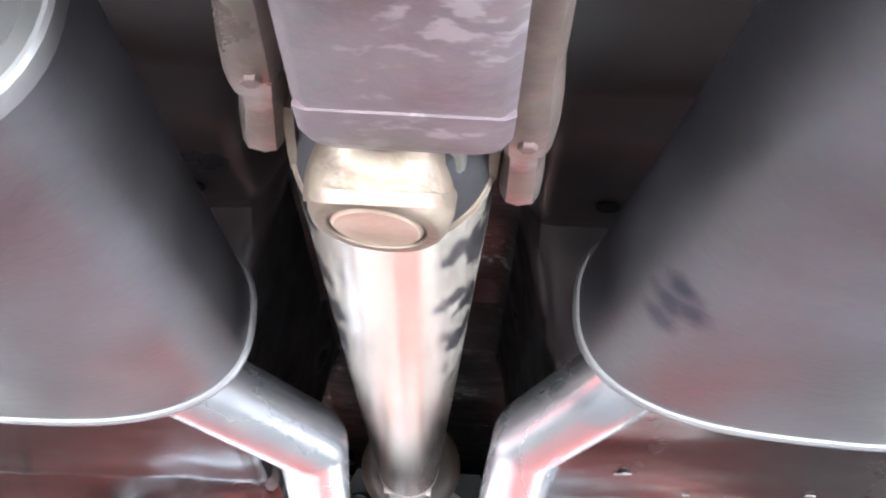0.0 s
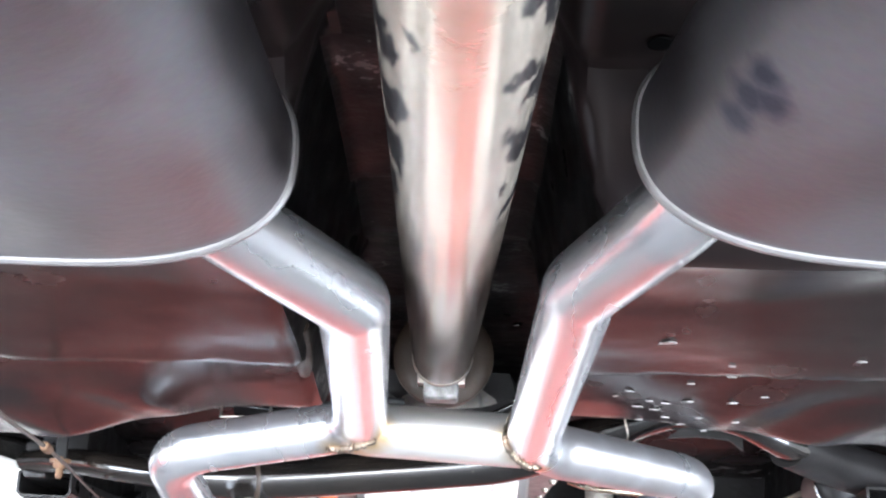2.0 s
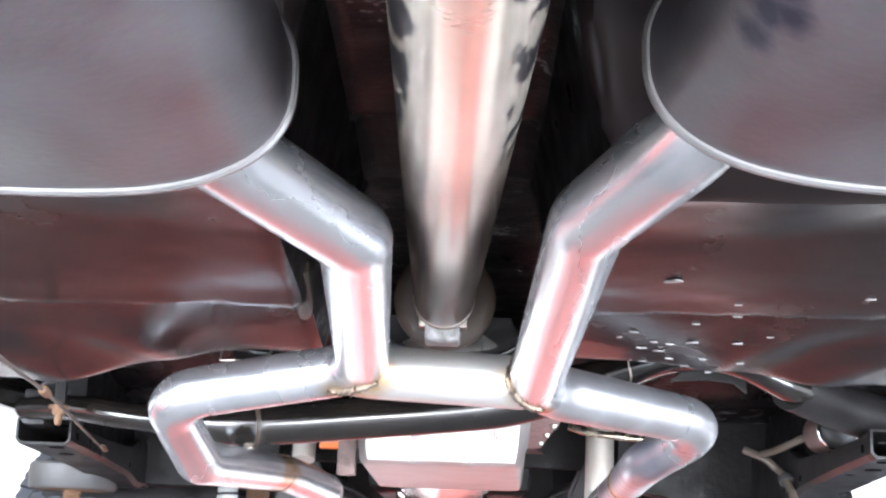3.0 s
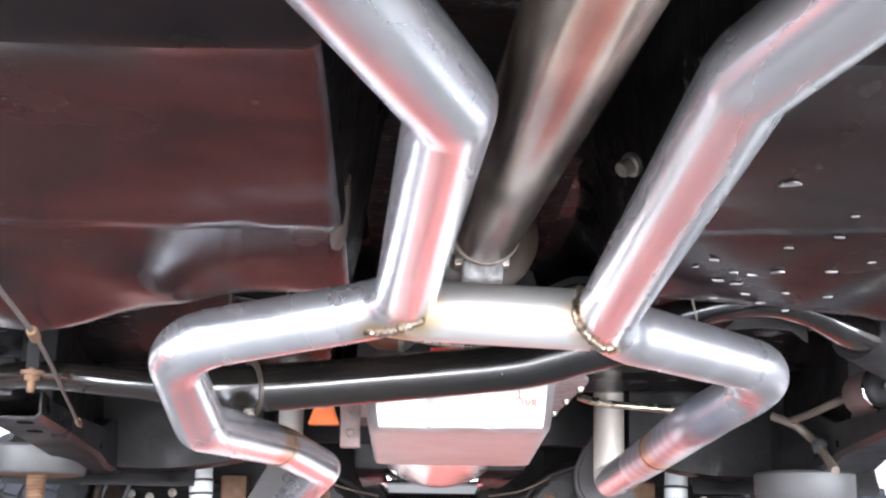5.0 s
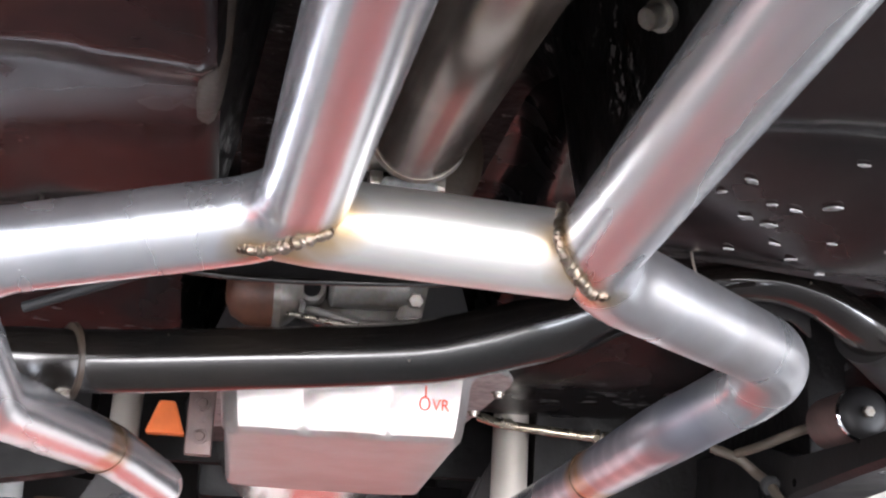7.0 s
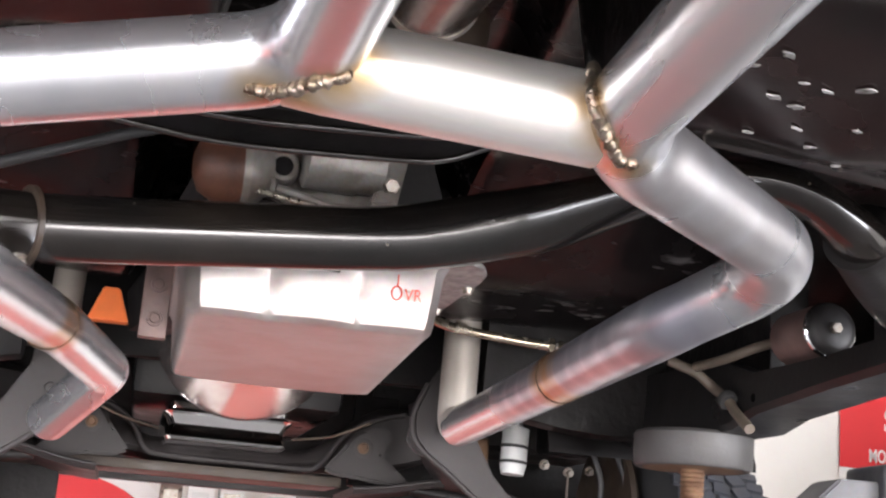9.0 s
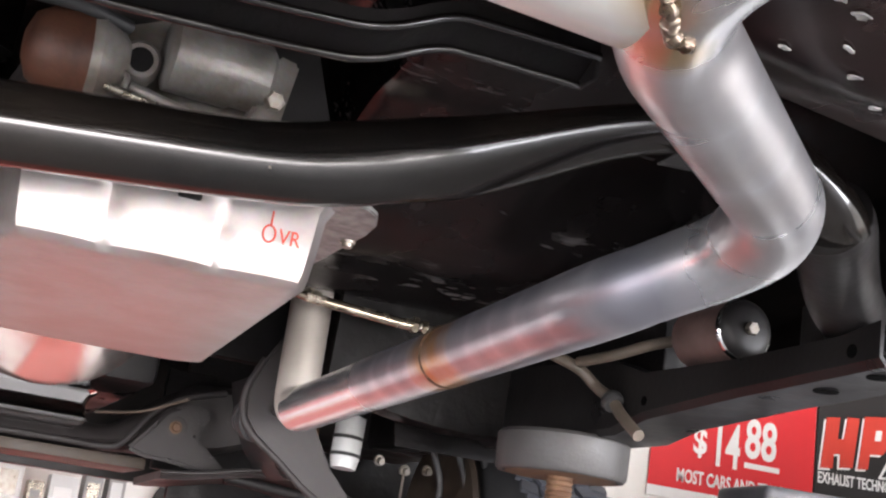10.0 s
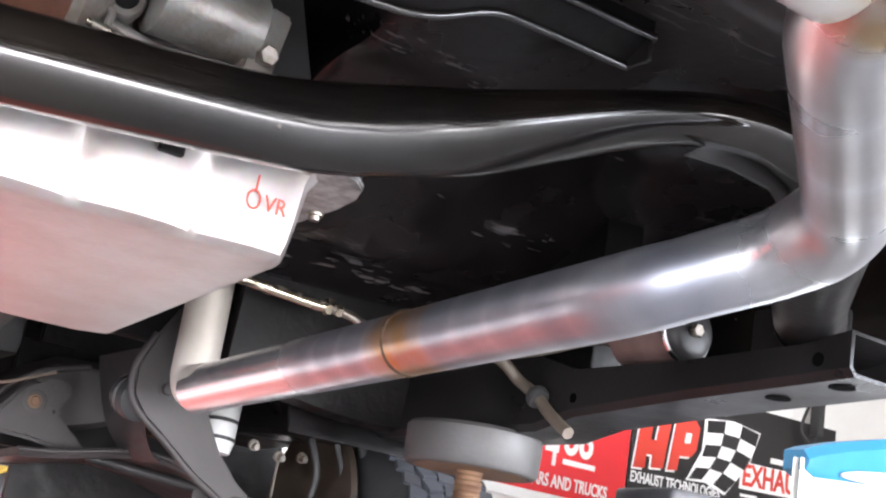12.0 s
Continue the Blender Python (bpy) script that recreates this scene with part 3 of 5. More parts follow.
def frame_rail(sx):
    """A box-section rail, open at its rear end, with dark discs for holes in the bottom and side."""
    x0, x1 = sx * 0.640, sx * 0.735
    dy = 0.25 if sx < 0 else 0.0
    secs = []
    for y, z0, z1 in ((2.302, 1.572, 1.616), (2.36, 1.569, 1.607), (2.523, 1.561, 1.602), (2.71, 1.548, 1.604), (2.784, 1.532, 1.626), (2.895, 1.532, 1.636), (3.27, 1.533, 1.654), (4.3, 1.58, 1.72)):
        r = 0.008
        secs.append([(x0 + sx * r, y + dy, z0), (x1 - sx * r, y + dy, z0), (x1, y + dy, z0 + r), (x1, y + dy, z1), (x0, y + dy, z1), (x0, y + dy, z0 + r)])
    b = loft(secs, caps=False)
    bmesh.ops.solidify(b, geom=list(b.faces), thickness=0.004)
    rail = part("frame_rail", b, M_SATIN, car, "black box-section frame rail, open at the end")
    for y, x in ((2.338, 0.673), (2.426, 0.682)):
        z = 1.572 - (y - 2.302) * 0.050
        part("hole", lathe([(0, 0.013), (0.0012, 0.013)], (sx * x, y + dy, z - 0.0012), (0, 0, 1), 24), M_HOLE, rail)
    for y, z, r in ((2.340, 1.590, 0.0070), (2.707, 1.569, 0.0060)):
        part("hole", lathe([(0, r), (0.0012, r)], (sx * 0.6392, y + dy, z), (sx, 0, 0), 16), M_HOLE, rail)


for sx in (-1, 1):
    part("inner_member", box((sx * 0.70 - 0.03, 2.72, 1.61), (sx * 0.70 + 0.03, 3.30, 1.86), 0.006), M_TUNNEL, car)
frame_rail(-1)
frame_rail(1)
for x in (-0.160, 0.170):
    part("drain_hole", lathe([(0, 0.010), (0.001, 0.010)], (x, 1.235, floor_height(x, 1.235) - 0.003), (0, 0.06, 1), 18), M_HOLE, car)

# ---------- driveshaft and differential ----------
shaft = thing("driveshaft", "bare tan steel driveshaft with dark paint scuffs", "driveshaft", (0.01, 1.4, 1.69))
S0, S1 = Vector((0.0292, 0.775, 1.6585)), Vector((0.0, 1.97, 1.725))
sd = (S1 - S0).normalized()
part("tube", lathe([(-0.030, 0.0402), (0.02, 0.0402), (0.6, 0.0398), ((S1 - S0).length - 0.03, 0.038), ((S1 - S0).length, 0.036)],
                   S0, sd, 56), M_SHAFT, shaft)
JX, JZ = 0.026, 1.660
part("weld_yoke", lathe([(0.026, 0.0395), (0.0290, 0.0402), (0.0315, 0.0400), (0.033, 0.0388)], S0, -sd, 48), M_YOKE, shaft, "warm bare steel yoke")
# a solid dark plug paints the shade of the fork's open hollows
part("yoke_hollow_shade", lathe([(0.0325, 0.0385), (0.045, 0.0370), (0.058, 0.034), (0.068, 0.028), (0.071, 0.018)], S0, -sd, 48), M_CASTD, shaft, "dark solid plug painting the shade inside the fork")
for sx in (-1, 1):
    part("fork_arm", loft([[S0 - sd * d + Vector((sx * 0.0390, 0, 0.006)) + Vector((sx * dx, 0, dz)) for dx, dz in ((-0.0035, -h), (0.0005, -h * 0.9), (0.002, 0), (0.0005, h * 0.9), (-0.0035, h))]
                           for d, h in ((0.026, 0.018), (0.040, 0.017), (0.055, 0.014), (0.070, 0.009))]), M_YOKE, shaft)
part("ring_weld", lathe([(0, 0.0375), (0.004, 0.0392), (0.008, 0.0375)], S1 - sd * 0.012, sd, 48), M_BOLT, shaft)
ear_dir = Vector((-0.07, -0.03, -1)).normalized()
joint = part("universal_joint", lathe([(-0.030, 0.013), (-0.028, 0.016), (0.028, 0.016), (0.030, 0.013)], (JX, 0.735, JZ + 0.002), (1, 0.02, -0.05), 30), M_YOKE, shaft)
EAR = Vector((JX + 0.001, 0.7225, 1.6147))
ear_ring = join(lathe([(-0.016, 0.0270), (-0.010, 0.0270), (-0.004, 0.0255), (-0.001, 0.0238), (0.0002, 0.0222), (0.0002, 0.0185), (-0.0015, 0.0178)], EAR, ear_dir, 48),
                sweep(spline([(0.029, 0.688, 1.656), (0.029, 0.700, 1.649), (0.028, 0.711, 1.641), (JX + 0.001, 0.7185, 1.632), (JX + 0.001, 0.7220, 1.624)], 6),
                      [0.0165 + 0.0105 * smooth01(0, 20, i) for i in range(25)], 40))
part("ear_ring", ear_ring, M_YOKE, joint)
part("bearing_cap", lathe([(-0.003, 0.0164), (-0.0008, 0.0170), (0.0004, 0.0155), (-0.0004, 0.0133), (-0.0006, 0.001)], EAR, ear_dir, 44), M_CAP, joint, "copper-brown bearing cap")
front_joint = part("universal_joint", join(
    lathe([(0, 0.034), (0.02, 0.028), (0.035, 0.020), (0.06, 0.020)], S1 - sd * 0.004, sd, 32),
    lathe([(-0.036, 0.010), (-0.034, 0.0135), (0.034, 0.0135), (0.036, 0.010)], S1 + sd * 0.045, (1, 0, 0.1), 24),
    lathe([(-0.034, 0.010), (-0.032, 0.0135), (0.032, 0.0135), (0.034, 0.010)], S1 + sd * 0.045, (-0.1, 0, 1), 24)), M_BOLT, shaft)
part("slip_yoke", box((-0.024, 1.990, 1.674), (0.022, 2.030, 1.700), 0.006, 3), M_CASTG, front_joint)
for sx in (-1, 1):
    part("strap", box(S1 + sd * 0.04 + Vector((sx * 0.026 - 0.006, 0, -0.030)), S1 + sd * 0.068 + Vector((sx * 0.026 + 0.006, 0, -0.018)), 0.002), M_BOLT, front_joint)

diff = thing("differential", "worn grey differential nose with a bolted guard plate", "differential", (0.022, 0.4, 1.65))
cx = 0.0377
nose = loft([[(cx - 0.0350, y, 1.6320 + z), (cx - 0.030, y, 1.6285 + z), (cx + 0.030, y, 1.6285 + z), (cx + 0.0350, y, 1.6320 + z),
              (cx + 0.033, y, 1.66 + z), (cx + 0.033, y, 1.77), (cx - 0.033, y, 1.77), (cx - 0.033, y, 1.66 + z)]
             for y, z in ((-0.1, 0.03), (0.36, 0.002), (0.648, 0.0), (0.655, 0.0005))])
part("guard_plate", nose, M_DIFF, diff)
front_lip = loft([[(cx - w, y, 1.6285 + z), (cx - w * 0.9, y, 1.627 + z), (cx + w * 0.9, y, 1.627 + z), (cx + w, y, 1.6285 + z), (cx + w, y, 1.6345 + z), (cx - w, y, 1.6345 + z)]
                  for y, z, w in ((0.6545, 0.001, 0.0350), (0.670, 0.0005, 0.0345), (0.680, 0.001, 0.0315), (0.687, 0.003, 0.025))])
part("front_lip", front_lip, M_DIFF, diff)
for sx, tx, ty, lean, up in ((-1, -0.0108, 0.073, -0.007, 0.0225), (1, 0.0778, 0.103, 0.001, 0.018)):
    ear = loft([[(tx + lean * smooth01(0.56, 0.69, y) + w * 0.92 * math.copysign(abs(math.cos(a)) ** 0.6, math.cos(a)), 0.582 + (y - 0.582) * 0.8 + ty,
                  (z0 + up + 1.692) / 2 + (1.692 - z0 - up) / 2 * math.copysign(abs(math.sin(a)) ** 0.6, math.sin(a)))
                 for a in [k * math.pi / 8 for k in range(16)]]
                for y, w, z0 in ((0.40, 0.010, 1.622), (0.54, 0.0105, 1.620), (0.562, 0.0118, 1.616), (0.585, 0.0122, 1.615), (0.602, 0.0115, 1.617), (0.618, 0.0095, 1.622),
                                 (0.638, 0.0095, 1.624), (0.656, 0.0100, 1.622), (0.670, 0.0100, 1.621), (0.680, 0.0086, 1.624), (0.686, 0.0055, 1.631), (0.688, 0.0015, 1.640))])
    e = part("ear", ear, M_EAR, diff)
    part("bolt", hexbolt((tx, 0.582 + ty, 1.6155 + up), (0, 0, -1), 0.0034, 0.002, False), M_BRKT, e)
part("pinion_flange", lathe([(0, 0.030), (0.02, 0.028), (0.03, 0.022), (0.04, 0.020)], (0.029, 0.665, 1.658), (0, 1, 0.03), 40), M_COLLAR, diff)
part("collar", lathe([(0, 0.022), (0.004, 0.0235), (0.008, 0.022)], (0.029, 0.694, 1.655), (0, 1, -0.3), 40), M_YOKE, diff)
part("grease_nipple", sweep([(0.053, 0.698, 1.650), (0.053, 0.716, 1.639), (0.0535, 0.728, 1.6355)], [0.004, 0.005, 0.0035], 12), M_BOLT, diff)

# ---------- exhaust ----------
PR = 0.0312


def muffler(x0, x1, zc, tilt, name_label, skew=0.0, drop=0.0, y0=0.582, y1=1.125, hh=0.078):
    mf = thing("muffler", name_label, "muffler", ((x0 + x1) / 2, (y0 + y1) / 2, zc), "mufflers of the exhaust")
    cxm, hw = (x0 + x1) / 2, (x1 - x0) / 2

    def outline(y, grow, n=72):
        pts = []
        for i in range(n):
            a = 2 * math.pi * i / n
            c, s = math.cos(a), math.sin(a)
            px = math.copysign(abs(c) ** 0.72, c) * (hw + grow)
            pz = math.copysign(abs(s) ** 0.80, s) * (hh + grow)
            pts.append((cxm + px + skew * (y1 - y), y, zc + pz + px * tilt - drop * (y1 - y)))
        return pts

    part("body", loft([outline(y0 + 0.006, -0.003), outline(y1 - 0.006, -0.003)]), M_MUFFLER, mf)
    for a, b, s in ((y1 - 0.006, y1 + 0.002, 1), (y0 - 0.004, y0 + 0.012, -1)):
        part("end_seam", loft([outline(a, -0.003), outline(a, -0.0012), outline(a + 0.002, 0.0004), outline(b - 0.002, 0.0004), outline(b, -0.001), outline(b, -0.005)], False), M_RIM, mf)
        e = b if s > 0 else a
        part("end_cap", loft([outline(e - s * 0.002, -0.004), outline(e - s * 0.001, -0.010), outline(e - s * 0.006, -0.016), outline(e - s * 0.004, -0.04)]), M_ENDCAP, mf)
    return mf


muffler(-0.390, -0.080, 1.686, 0.0, "large dull grey oval muffler with a pale rolled seam", -0.004, 0.02, 0.672)
muffler(0.134, 0.440, 1.702, -0.06, "large dull grey oval muffler with a dark oil smudge", 0.095)
stain_or_shade(M_MUFFLER, [(0.170, 0.981, 1.663), (0.171, 0.955, 1.665), (0.180, 0.948, 1.657), (0.172, 0.93, 1.664)], (0.020, 0.022, 0.040), 0.017, 70)

exhaust = thing("exhaust_system", "bright aluminised twin exhaust pipes joined by a welded crossover", "exhaust", (0, 1.8, 1.59))
LEFT = [(-0.158, 1.119, 1.661), (-0.122, 1.210, 1.657), (-0.062, 1.365, 1.650), (-0.091, 1.862, 1.619), (-0.340, 1.935, 1.585), (-0.332, 2.14, 1.522),
        (-0.272, 2.58, 1.539), (-0.222, 2.82, 1.524), (-0.298, 3.00, 1.468)]
RIGHT = [(0.198, 1.100, 1.692), (0.171, 1.155, 1.668), (0.120, 1.320, 1.656), (0.110, 1.866, 1.602), (0.357, 2.068, 1.588), (0.286, 2.20, 1.544),
         (0.308, 2.58, 1.539), (0.319, 3.075, 1.526)]


def bend_radii(path, spots, r=0.0306):
    """Swells and pinches the pipe a little where it was bent."""
    return [r + sum(d * math.exp(-((Vector(p) - Vector(c)).length / w) ** 2) for c, d, w in spots) for p in path]


left_line = rounded(LEFT, [0.3, 0.056, 0.066, 0.080, 0.068, 0.4, 0.05], 18)
right_line = rounded(RIGHT, [0.2, 0.066, 0.11, 0.084, 0.12, 0.4], 20)
LEFT_BENDS = [((-0.075, 1.330, 1.651), 0.0016, 0.035), ((-0.064, 1.405, 1.648), -0.0022, 0.022), ((-0.318, 1.935, 1.586), 0.0016, 0.03), ((-0.335, 2.00, 1.565), -0.0018, 0.022)]
RIGHT_BENDS = [((0.165, 1.912, 1.600), 0.0026, 0.035), ((0.255, 1.985, 1.595), -0.0018, 0.04), ((0.345, 2.070, 1.582), 0.0026, 0.03), ((0.305, 2.150, 1.560), -0.0016, 0.025),
               ((0.135, 1.275, 1.658), 0.0014, 0.035), ((0.119, 1.36, 1.652), -0.0018, 0.022)]
part("bent_pipe", sweep(left_line, bend_radii(left_line, LEFT_BENDS), 44), M_PIPE, exhaust)
part("bent_pipe", sweep(right_line, bend_radii(right_line, RIGHT_BENDS), 44), M_PIPE, exhaust)
part("crossover", sweep([(-0.104, 1.8625, 1.6155), (-0.080, 1.859, 1.6132), (0.10, 1.860, 1.606)], [0.0300, PR, PR], 44), M_CROSS, exhaust)

part("head_pipe", sweep(rounded([(0.318, 3.03, 1.5285), (0.3195, 3.105, 1.530), (0.326, 3.125, 1.72)], 0.028, 8), 0.0302, 36), M_HEAD, exhaust, "dull pale upright head pipe")


def ring_weld(c, d, r, thick, seed, lumps=0.2, wob=0.0):
    """A closed, slightly uneven weld bead round a pipe."""
    rnd = random.Random(seed)
    pts = ring_points(c, d, r, 120, wob=wob)
    pts = [p + Vector([rnd.uniform(-1, 1) * lumps * thick * 0.22 for _ in range(3)]) for p in pts]
    rad = [thick * (1 + lumps * (0.55 * abs(math.sin(i * 0.42)) + 0.5 * math.sin(i * 0.16 + seed) + rnd.uniform(-0.15, 0.15))) for i in range(120)]
    return sweep(pts + pts[:1], rad + rad[:1], 10, False)


def ring_points(c, axis, r, n, a0=0.0, a1=2 * math.pi, wob=0.0):
    axis = Vector(axis).normalized()
    s = axis.cross(Vector((0, 0, 1))).normalized()
    u = s.cross(axis)
    return [Vector(c) + (s * math.cos(a0 + (a1 - a0) * i / n) + u * math.sin(a0 + (a1 - a0) * i / n)) * r
            + axis * wob * math.sin(2.0 * (a0 + (a1 - a0) * i / n)) for i in range(n)]


def saddle_weld(path, seed):
    """A lumpy bead where the crossover's end meets a bend, trailing off along the underside."""
    rnd = random.Random(seed)
    pts = [p + Vector([rnd.uniform(-0.0009, 0.0009) for _ in range(3)]) for p in spline(path, 14)]
    rad = [0.0029 + 0.0014 * abs(math.sin(i * 0.36 + seed)) + rnd.uniform(-0.0006, 0.0007) for i in range(len(pts))]
    return sweep(pts, rad, 10)


part("weld", saddle_weld([(-0.129, 1.857, 1.590), (-0.121, 1.853, 1.588), (-0.109, 1.848, 1.587), (-0.097, 1.837, 1.5875), (-0.085, 1.827, 1.590), (-0.070, 1.824, 1.597)], 3),
     M_WELD, exhaust, "lumpy heat-browned weld")
part("weld", saddle_weld([(0.088, 1.842, 1.635), (0.079, 1.818, 1.610), (0.081, 1.814, 1.595), (0.088, 1.817, 1.585), (0.097, 1.826, 1.578), (0.108, 1.840, 1.5745), (0.120, 1.841, 1.574)], 4),
     M_WELD, exhaust, "lumpy heat-browned weld")
for p, d in ((BAND_L, Vector((0.06, 0.44, 0.012))), (BAND_R, Vector((0.020, 0.44, -0.003)))):
    part("joint_weld", ring_weld(p, d, PR - 0.0037, 0.0042, 7, 0.18), M_WELDB, exhaust, "thin browned butt weld")
for c, d in (((-0.1545, 1.129, 1.660), (0.36, 0.93, -0.03)), ((0.184, 1.129, 1.6795), (-0.43, 0.88, -0.36))):
    part("collar_weld", ring_weld(c, d, 0.0298, 0.0026, 9), M_WELDB, exhaust, "thin browned weld")

# ---------- transmission and its crossmember ----------
member = thing("transmission_crossmember", "gloss black tubular crossmember arched over the exhaust", "crossmember", (0, 2.38, 1.6))
TUBE = [(-0.70, 2.52, 1.628), (-0.64, 2.47, 1.626), (-0.57, 2.41, 1.618), (-0.49, 2.37, 1.606), (-0.40, 2.352, 1.598), (-0.284, 2.35, 1.598), (-0.113, 2.35, 1.614),
        (0.043, 2.35, 1.631), (0.11, 2.348, 1.645), (0.168, 2.336, 1.660), (0.21, 2.315, 1.669), (0.25, 2.283, 1.680), (0.30, 2.235, 1.692), (0.345, 2.20, 1.698),
        (0.39, 2.185, 1.697), (0.43, 2.183, 1.687), (0.475, 2.195, 1.670), (0.525, 2.235, 1.661), (0.585, 2.30, 1.652), (0.65, 2.365, 1.645), (0.73, 2.43, 1.638)]


tube_line = spline(TUBE, 6)
part("tube", sweep(tube_line, [0.0328 + 0.003 * smooth01(0.02, 0.12, p.x) for p in tube_line], 44,
                   squash=[1.0 - 0.35 * smooth01(-0.33, -0.46, p.x) - 0.42 * smooth01(0.18, 0.33, p.x) + 0.30 * smooth01(0.44, 0.56, p.x) for p in tube_line]), M_BLACK, member)
part("sleeve", sweep(spline([(0.503, 2.216, 1.6655), *TUBE[-4:]], 8), 0.0364, 40), M_SATIN, member, "dull black sleeve at the rail")
part("flange", lathe([(0, 0.0350), (0.001, 0.0395), (0.006, 0.0400), (0.007, 0.0350)], (-0.300, 2.35, 1.597), (1, 0.45, 0.12), 40), M_COLLAR, member, "tan strap round the tube")
part("bolt", hexbolt((-0.298, 2.345, 1.563), (0.3, -0.4, -1), 0.006, 0.006), M_BOLT, member)
for sx in (-1, 1):
    part("foot", box((sx * 0.69 - 0.02, 2.50 if sx < 0 else 2.36, 1.60), (sx * 0.69 + 0.02, 2.58 if sx < 0 else 2.46, 1.66), 0.006), M_SATIN, member)
part("gusset", plate([(0.323, 1.667), (0.345, 1.684), (0.390, 1.690), (0.434, 1.685), (0.435, 1.652), (0.415, 1.668), (0.370, 1.671)], 0.004, (0, 2.205, -0.004), (1, 0, 0), (0, 0, 1), 0.0012),
     M_SATIN, member, "dull black gusset plate")

brace = thing("brace", "thin gloss black channel brace under the transmission tail", "brace", (0, 2.17, 1.66))
BR = [(-0.30, 1.666), (-0.232, 1.657), (-0.127, 1.649), (0.015, 1.656), (0.067, 1.663), (0.113, 1.684), (0.145, 1.688), (0.232, 1.689)]
line_pts = spline([(x, 2.17, z) for x, z in BR], 5)
# the dull black web stands in for the shaded gap between the lips
part("channel", loft([[p + Vector((0, dy, dz)) for dy, dz in ((-0.026, 0.020), (-0.001, 0.006), (0.002, 0.010), (0.002, 0.026), (-0.026, 0.030))] for p in line_pts]), M_TUNNEL, brace)
for dy, dz in ((0.0, 0.003), (-0.027, 0.017)):
    part("lip", sweep([p + Vector((0, dy, dz)) for p in line_pts], 0.0032, 12), M_BLACK, brace)
part("end_plate", box((0.230, 2.146, 1.690), (0.2335, 2.172, 1.716), 0.001), M_SATIN, brace)

trans = thing("transmission", "bare aluminium automatic transmission with a steel pan", "transmission", (0, 2.7, 1.65))


def pan():
    """The stamped pan: sloping sides, a flat belly and three bulges along its rear face."""
    secs = []
    for k, (z, g) in enumerate(((1.632, 0.006), (1.620, 0.0), (1.590, -0.003), (1.566, -0.006), (1.557, -0.008), (1.5525, -0.012), (1.5505, -0.018))):
        out = []
        n = 60
        for i in range(n + 1):
            f = i / n
            x = -0.144 + 0.279 * f
            lobe = abs(math.sin((f * 2.86 + 0.08) * math.pi)) ** 0.4
            bulge = (0.003, 0.010 * lobe, 0.012 * lobe, 0.013 * lobe, 0.012 * lobe, 0.007 * lobe, 0.002)[k]
            edge = smooth01(0, 0.05, f) * smooth01(0, 0.05, 1 - f)
            out.append((x + (0.5 - f) * -2 * g, 2.440 - bulge * edge - g + 0.018 * (1 - edge) - 0.02 * (f - 0.5), z))
        drop = 0.008 * smooth01(2, 5, k)
        for i in range(9):
            f = i / 8
            out.append((0.135 + g + 0.021 * f, 2.47 + (0.475 + g) * f, z - drop * f))
        for i in range(1, 10):
            f = i / 10
            out.append((0.156 + g - (0.302 + 2 * g) * f, 2.962 + g + 0.012 * math.sin(f * math.pi), z - drop))
        for i in range(9):
            f = i / 8
            out.append((-0.146 - g, 2.95 + g - 0.46 * f, z - drop * (1 - f)))
        secs.append(out)
    return loft(secs)


pan_ob = part("pan", pan(), M_PAN, trans, "bright stamped steel oil pan marked in red")
FL = [(-0.172, 2.43), (-0.165, 2.418), (0.145, 2.405), (0.162, 2.411), (0.176, 2.428), (0.187, 2.46), (0.191, 2.50), (0.190, 2.54), (0.188, 2.97), (0.17, 2.985), (-0.170, 2.975), (-0.175, 2.955)]
part("pan_flange", plate(FL, 0.006, (0, 0, 1.631), (1, 0, 0), (0, 1, 0), 0.0015), M_CASTG, pan_ob, "dull steel flange")
for x, y in ((-0.10, 2.428), (0.003, 2.416), (0.115, 2.412), (0.183, 2.53), (0.180, 2.68), (0.180, 2.84), (-0.168, 2.6), (-0.17, 2.8)):
    part("pan_bolt", hexbolt((x, y, 1.630), (0, 0, -1), 0.0055, 0.006), M_BOLT, pan_ob)
for x in (-0.098, 0.008):
    part("pan_notch", box((x - 0.010, 2.4235, 1.608), (x + 0.010, 2.432, 1.628), 0.002), M_TUNNEL, pan_ob)
writing("marking", "VR", 0.019, (0.0865, 2.4165, 1.584), (1, -0.05, 0), (0, -0.06, 1), M_MARK, pan_ob, 0.0006, 0.85)
part("marking_ring", sweep([Vector((0.079 + 0.0055 * math.cos(a), 2.4200, 1.592 + 0.0075 * math.sin(a))) for a in [i * math.pi / 8 for i in range(17)]], 0.0009, 6), M_MARK, pan_ob)
part("marking_stroke", sweep([(0.0795, 2.4200, 1.600), (0.0795, 2.419, 1.612)], 0.0009, 6), M_MARK, pan_ob)
case = part("case", loft([[(sx * w, y, z) for sx, w, z in ((-1, w0, 1.638), (1, w0, 1.638), (1, w0 * 1.05, 1.70), (1, w0 * 0.8, 1.80), (-1, w0 * 0.8, 1.80), (-1, w0 * 1.05, 1.70))]
                          for y, w0 in ((2.47, 0.13), (2.6, 0.155), (3.0, 0.17), (3.2, 0.21))]), M_CASTD, trans, "oily dark aluminium case")
tail = part("tail_housing", lathe([(0, 0.045), (0.004, 0.062), (0.02, 0.064), (0.03, 0.050), (0.10, 0.046), (0.20, 0.040), (0.22, 0.03)], (0.0, 2.055, 1.745), (0, 1, 0.01), 44), M_SATIN, trans, "greasy dark cast tail housing")
